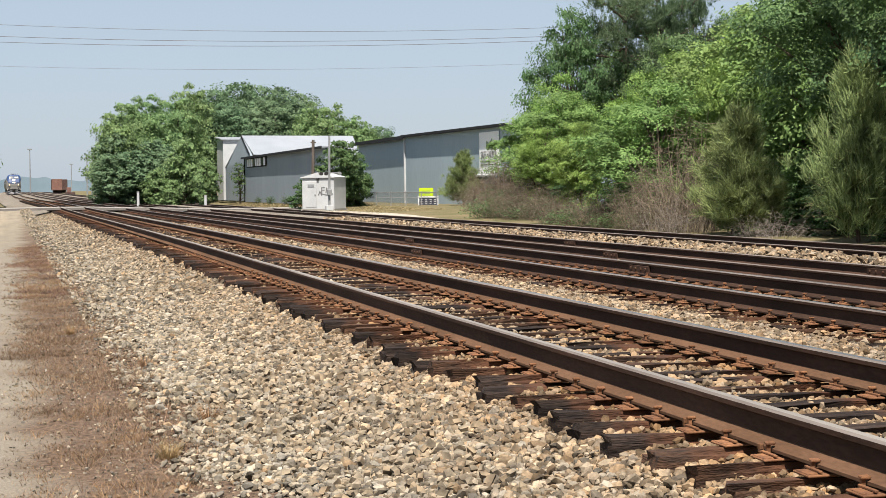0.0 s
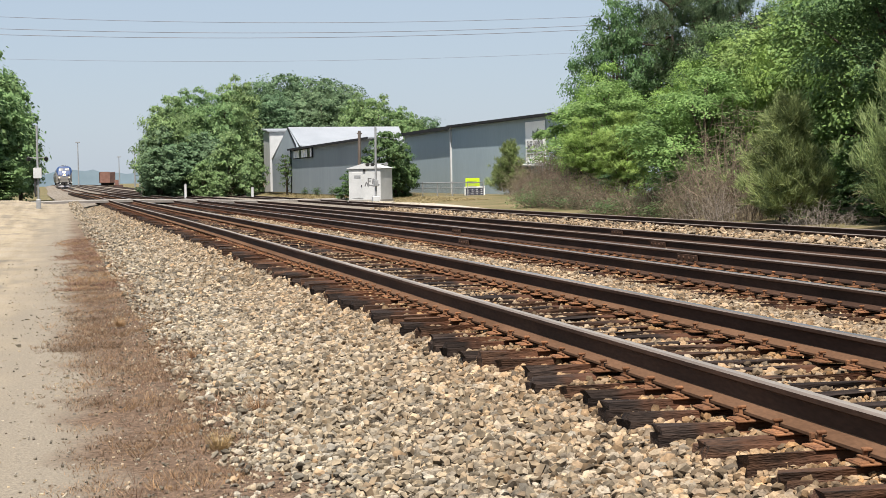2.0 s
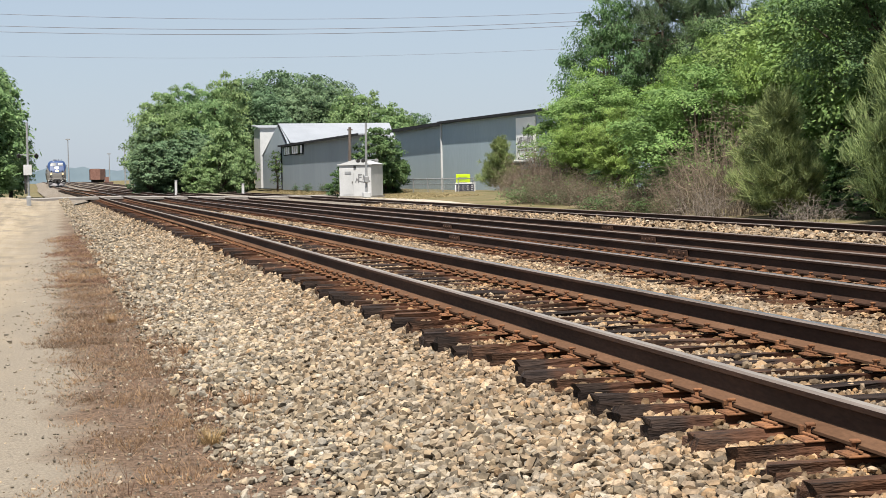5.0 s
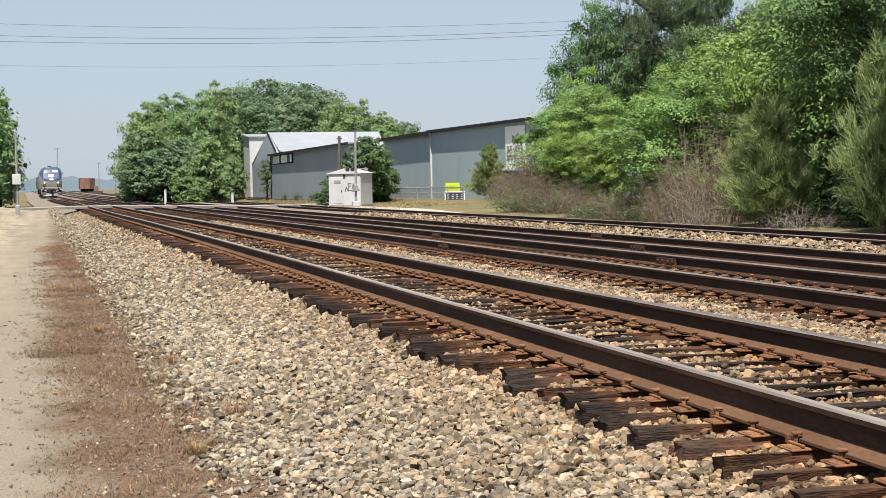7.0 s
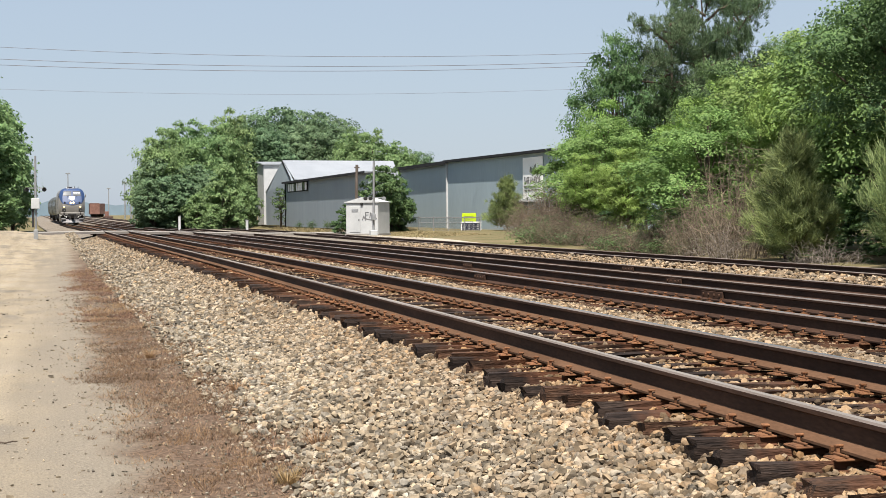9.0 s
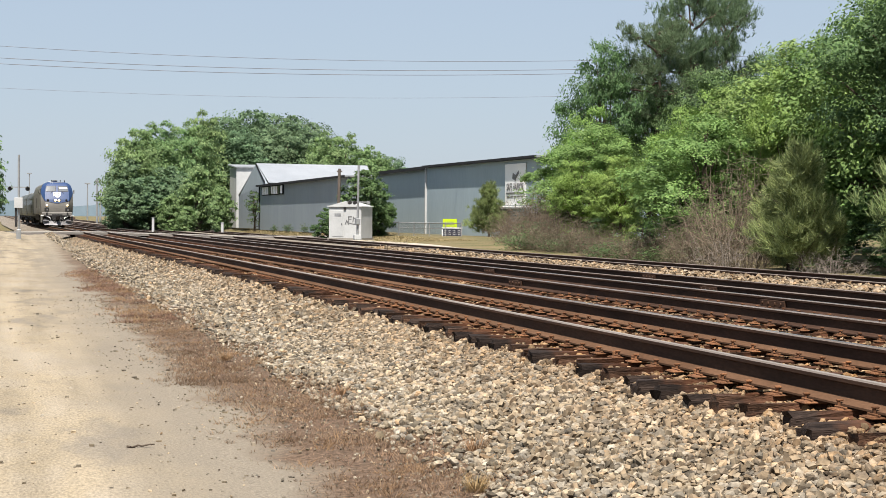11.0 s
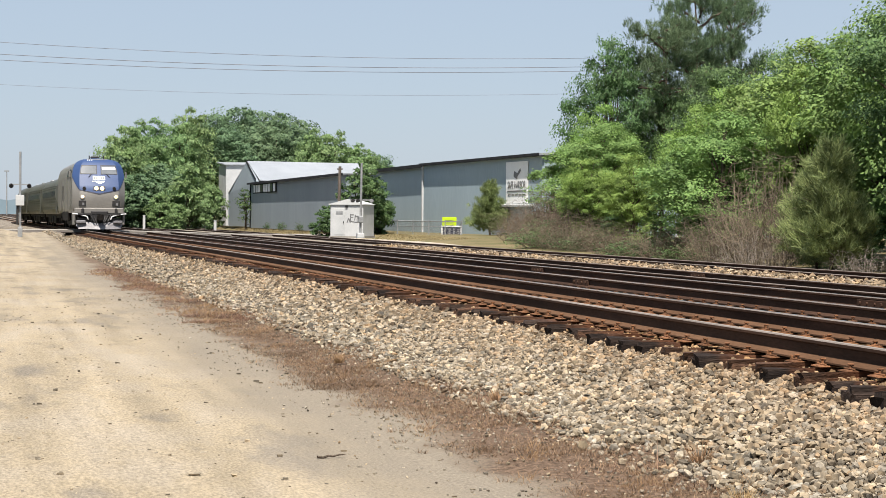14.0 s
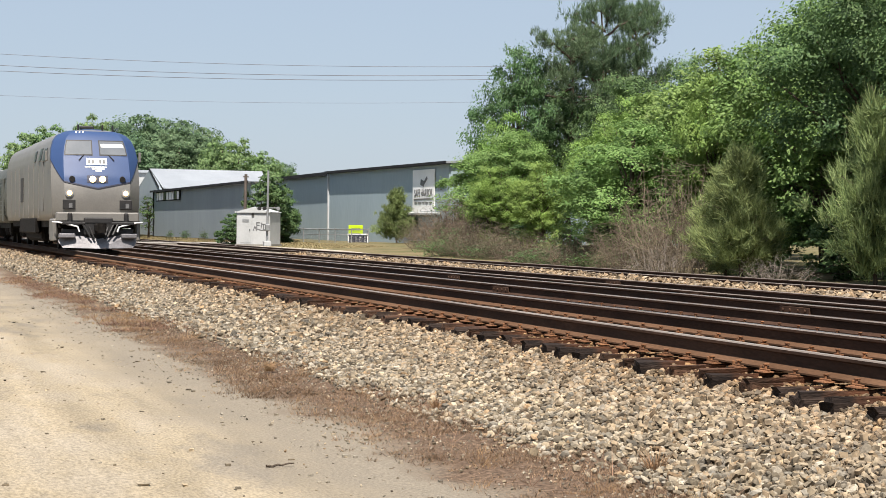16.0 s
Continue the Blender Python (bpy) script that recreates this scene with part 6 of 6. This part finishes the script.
        part("grab_rail", cy((sg * 1.30, -0.02, 0.98), (sg * 1.56, 0.12, 1.0), 0.028, None, 8), M["white"], lo, "white bent grab rail")
        part("grab_rail", cy((sg * 0.72, -0.10, 0.84), (sg * 0.66, -0.10, 0.66), 0.028, None, 8), M["white"], lo)
        part("step", bx((sg * 1.08, 0.0, 0.52), (0.56, 0.30, 0.16), 0.03), M["plow"], lo, "worn grey step")
        part("mirror", bx((sg * 1.66, 1.5, 3.35), (0.10, 0.06, 0.36), 0.02), M["loco_grey"], lo)
        # side details
        for yy, l, zc, hh in ((3.4, 0.9, 3.45, 0.5), (5.0, 0.8, 3.5, 0.5), (7.0, 0.6, 3.5, 0.45)):
            w = float(np.interp(zc, LZ, LWD))
            part("side_window", bx((sg * (w + 0.0), yy, zc), (0.06, l, hh), 0.02, Matrix.Rotation(-sg * 0.22, 4, "Y")), M["glass"], lo)
        part("cab_door", bx((sg * 1.553, 4.0, 2.35), (0.03, 0.75, 1.9), 0.01), M["loco_grey"], lo)
        part("side_grille", bx((sg * 1.556, 12.4, 2.3), (0.04, 1.1, 1.0), 0.01), M["black"], lo, "black side air grille")
        for k in range(7):
            part("panel_seam", bx((sg * 1.553, 5.4 + k * 2.1, 2.2), (0.014, 0.04, 2.1)), M["loco_grey"], lo)
        part("skirt", bx((sg * 1.42, 10.4, 0.85), (0.2, 7.0, 0.6), 0.05), M["under"], lo)
        part("skirt", bx((sg * 1.45, 1.0, 0.72), (0.16, 1.3, 0.8), 0.05), M["loco_grey"], lo)
    # number box and mark
    nb = part("number_box", skin_patch(np.linspace(-0.36, 0.36, 7), lambda s: 3.02, lambda s: 3.26, 2, 0.03), M["white"], lo, "white number box with unreadable figures")
    for k in range(5):
        if k != 2:
            part("figure_bar", skin_patch(np.linspace(-0.30 + k * 0.13, -0.22 + k * 0.13, 2), lambda s: 3.07, lambda s: 3.21, 1, 0.036), M["ink"], nb)
    for k, (a, b, c, d) in enumerate(((-0.42, 0.34, 2.93, 2.965), (-0.18, 0.26, 2.86, 2.90), (-0.06, 0.16, 2.79, 2.83))):
        part("emblem_band", skin_patch(np.linspace(a, b, 6), lambda s: c, lambda s: d, 1, 0.030), M["white"], lo, "white swept emblem band")
    # headlights
    hl = part("headlight_housing", skin_patch(np.linspace(-0.36, 0.36, 9), lambda s: 2.38, lambda s: 2.64, 2, 0.030), M["navy"], lo)
    for sg in (-1, 1):
        c = loco_skin(sg * 0.17, 2.51, 0.03)
        part("headlight", cy(c + Vector((0, -0.06, 0)), c + Vector((0, 0.0, 0)), 0.112, None, 18), M["lamp"], hl, "bright warm headlight")
    # buffer beam, coupler, plow
    part("buffer_beam", bx((0, 0.20, 1.18), (2.9, 0.30, 0.34), 0.05), M["loco_grey"], lo)
    part("anticlimber", bx((0, 0.08, 0.96), (2.5, 0.36, 0.10), 0.02), M["black"], lo)
    part("coupler_pocket", bx((0, 0.10, 0.86), (1.0, 0.4, 0.62), 0.04), M["black"], lo)
    cp = part("coupler", bx((0, -0.25, 0.80), (0.30, 0.7, 0.32), 0.07), M["under"], lo, "dark steel coupler")
    part("knuckle", cy((0.06, -0.55, 0.64), (0.06, -0.55, 0.96), 0.16, None, 10), M["under"], cp)
    for x0, x1, z0, z1 in ((-0.55, -0.28, 0.95, 0.45), (-0.35, -0.15, 0.9, 0.4), (0.35, 0.2, 0.9, 0.42), (0.55, 0.3, 0.95, 0.48), (0.7, 0.48, 0.98, 0.55)):
        part("air_hose", cy((x0, -0.05, z0), (x1, -0.22, z1), 0.035, None, 6), M["black"], lo)
    bm = bmesh.new()
    pts = [(-1.36, 0.10, 0.30), (-1.30, 0.22, 0.62), (0, -0.10, 0.42), (1.30, 0.22, 0.62), (1.36, 0.10, 0.30), (1.22, -0.02, 0.10), (0, -0.38, 0.08), (-1.22, -0.02, 0.10)]
    v = [bm.verts.new(p) for p in pts]
    bm.faces.new((v[0], v[7], v[6], v[2], v[1]))
    bm.faces.new((v[2], v[6], v[5], v[4], v[3]))
    r = bmesh.ops.extrude_face_region(bm, geom=bm.faces[:])
    bmesh.ops.translate(bm, vec=(0, 0.06, 0), verts=[q for q in r["geom"] if isinstance(q, bmesh.types.BMVert)])
    part("snow_plow", bm, M["plow"], lo, "worn grey V-shaped snow plow")
    part("plow_board", bx((0, 0.20, 0.52), (2.5, 0.10, 0.5), 0.02), M["black"], lo)
    # roof
    for x, y in ((-0.5, 1.9), (0.35, 1.75), (0.8, 2.4)):
        part("roof_antenna", cy((x, y, 4.25), (x, y, 4.52), 0.035, None, 8), M["black"], lo)
    hn = part("horn", bx((-0.15, 2.3, 4.42), (0.5, 0.3, 0.14), 0.04), M["black"], lo)
    for k in range(4):
        part("roof_vent", bx((0, 8.5 + k * 3.0, 4.38), (1.2, 2.2, 0.16), 0.04), M["grey_metal"], lo)
    for k in range(3):
        part("roof_marker", bx((-0.62 + k * 0.12, 1.45, 4.22), (0.06, 0.06, 0.07), 0.01), M["white"], lo)
    part("underframe", bx((0, 10.3, 0.95), (2.6, 19.2, 0.3)), M["under"], lo)
    part("fuel_tank", bx((0, 10.4, 0.62), (2.5, 6.4, 0.75), 0.12), M["under"], lo)
    bogie(lo, 4.0, 2.75, 2)
    bogie(lo, 16.7, 2.75, 2)
    return lo


def coach():
    """Round-sided stainless coach with a window band."""
    c = tagged(empty("passenger_coach"), "round-sided stainless steel passenger coach with a dark window band", "passenger coach", "coaches of the train")
    prof = []
    for z, w in ((0.95, 1.36), (1.25, 1.47), (1.7, 1.545), (2.2, 1.575), (2.7, 1.545), (3.1, 1.44), (3.4, 1.26), (3.62, 0.98), (3.76, 0.62), (3.83, 0.25), (3.84, 0.0)):
        prof.append((w, z))
    ring = [(-w, z) for w, z in prof] + [(w, z) for w, z in reversed(prof[:-1])]
    bm = bmesh.new()
    ends = [(0.0, 0.93), (0.25, 1.0), (25.75, 1.0), (26.0, 0.93)]
    rs = []
    for y, k in ends:
        rs.append([bm.verts.new((x * k, y, 0.95 + (z - 0.95) * (0.97 if k < 1 else 1))) for x, z in ring])
    for a, b in zip(rs, rs[1:]):
        for i in range(len(ring)):
            j = (i + 1) % len(ring)
            bm.faces.new((a[i], a[j], b[j], b[i]))
    bm.faces.new(rs[0])
    bm.faces.new(rs[-1][::-1])
    part("body", bm, M["steel"], c, "dull stainless steel car shell", True)
    for sg in (-1, 1):
        band = part("window_band", bx((sg * 1.565, 13.0, 2.42), (0.05, 21.5, 0.62), 0.01, Matrix.Rotation(-sg * 0.04, 4, "Y")), M["steel"], c)
        for k in range(11):
            part("window", bx((sg * 1.595, 3.4 + k * 1.92, 2.44), (0.03, 1.5, 0.42), 0.01, Matrix.Rotation(-sg * 0.04, 4, "Y")), M["glass"], band)
        for z, w in ((1.35, 1.50), (1.55, 1.53), (1.75, 1.56), (1.95, 1.575), (2.85, 1.52), (3.0, 1.47)):
            part("rib", bx((sg * w, 13.0, z), (0.03, 25.0, 0.05)), M["steel"], c)
        part("door", bx((sg * 1.57, 1.3, 2.0), (0.05, 0.9, 2.0), 0.02), M["steel"], c)
    part("diaphragm", bx((0, -0.12, 2.1), (1.5, 0.34, 2.3), 0.05), M["black"], c)
    part("underframe", bx((0, 13, 0.85), (2.5, 24.5, 0.3)), M["under"], c)
    for y, l in ((9.0, 3.0), (13.0, 2.6), (16.8, 2.4)):
        part("equipment_box", bx((0, y, 0.55), (2.6, l, 0.55), 0.05), M["under"], c)
    part("roof_vent", bx((0, 6, 3.84), (0.9, 1.6, 0.12), 0.03), M["grey_metal"], c)
    part("roof_vent", bx((0, 20, 3.84), (0.9, 1.6, 0.12), 0.03), M["grey_metal"], c)
    bogie(c, 3.9, 2.6, 2, 0.46)
    bogie(c, 22.1, 2.6, 2, 0.46)
    return c


train = [(locomotive(), 0.0, 4.0, 16.7)]
first_coach = coach()
for k in range(3):
    car = first_coach if k == 0 else copy_thing(first_coach, Matrix())
    train.append((car, 20.95 + k * 26.4, 3.9, 22.1))


def front_y(t):
    """Where the train's front stands at t."""
    return float(np.interp(t, [0, 3.0, 5.5, 9.0, 11.5, 13.5, 14.5, 16.0], [419.0, 357.0, 306.0, 228.5, 171.0, 124.0, 100.0, 66.4]))


def on_track(y0, a, b):
    """The pose of a vehicle whose front is at y0, by its two bogies."""
    c = TRACKS[0][0]
    pa = Vector((c + float(bend(y0 + a)), y0 + a, TRACKS[0][1] + float(rise(y0 + a))))
    pb = Vector((c + float(bend(y0 + b)), y0 + b, TRACKS[0][1] + float(rise(y0 + b))))
    d = (pb - pa).normalized()
    m = d.to_track_quat("Y", "Z").to_matrix().to_4x4()
    return Matrix.Translation(pa - d * a) @ m


def motions():
    for ob, off, a, b in train:
        walk(ob, [(t, on_track(front_y(t) + off, a, b)) for t in np.arange(0, 16.01, 0.5).tolist()])


motions()
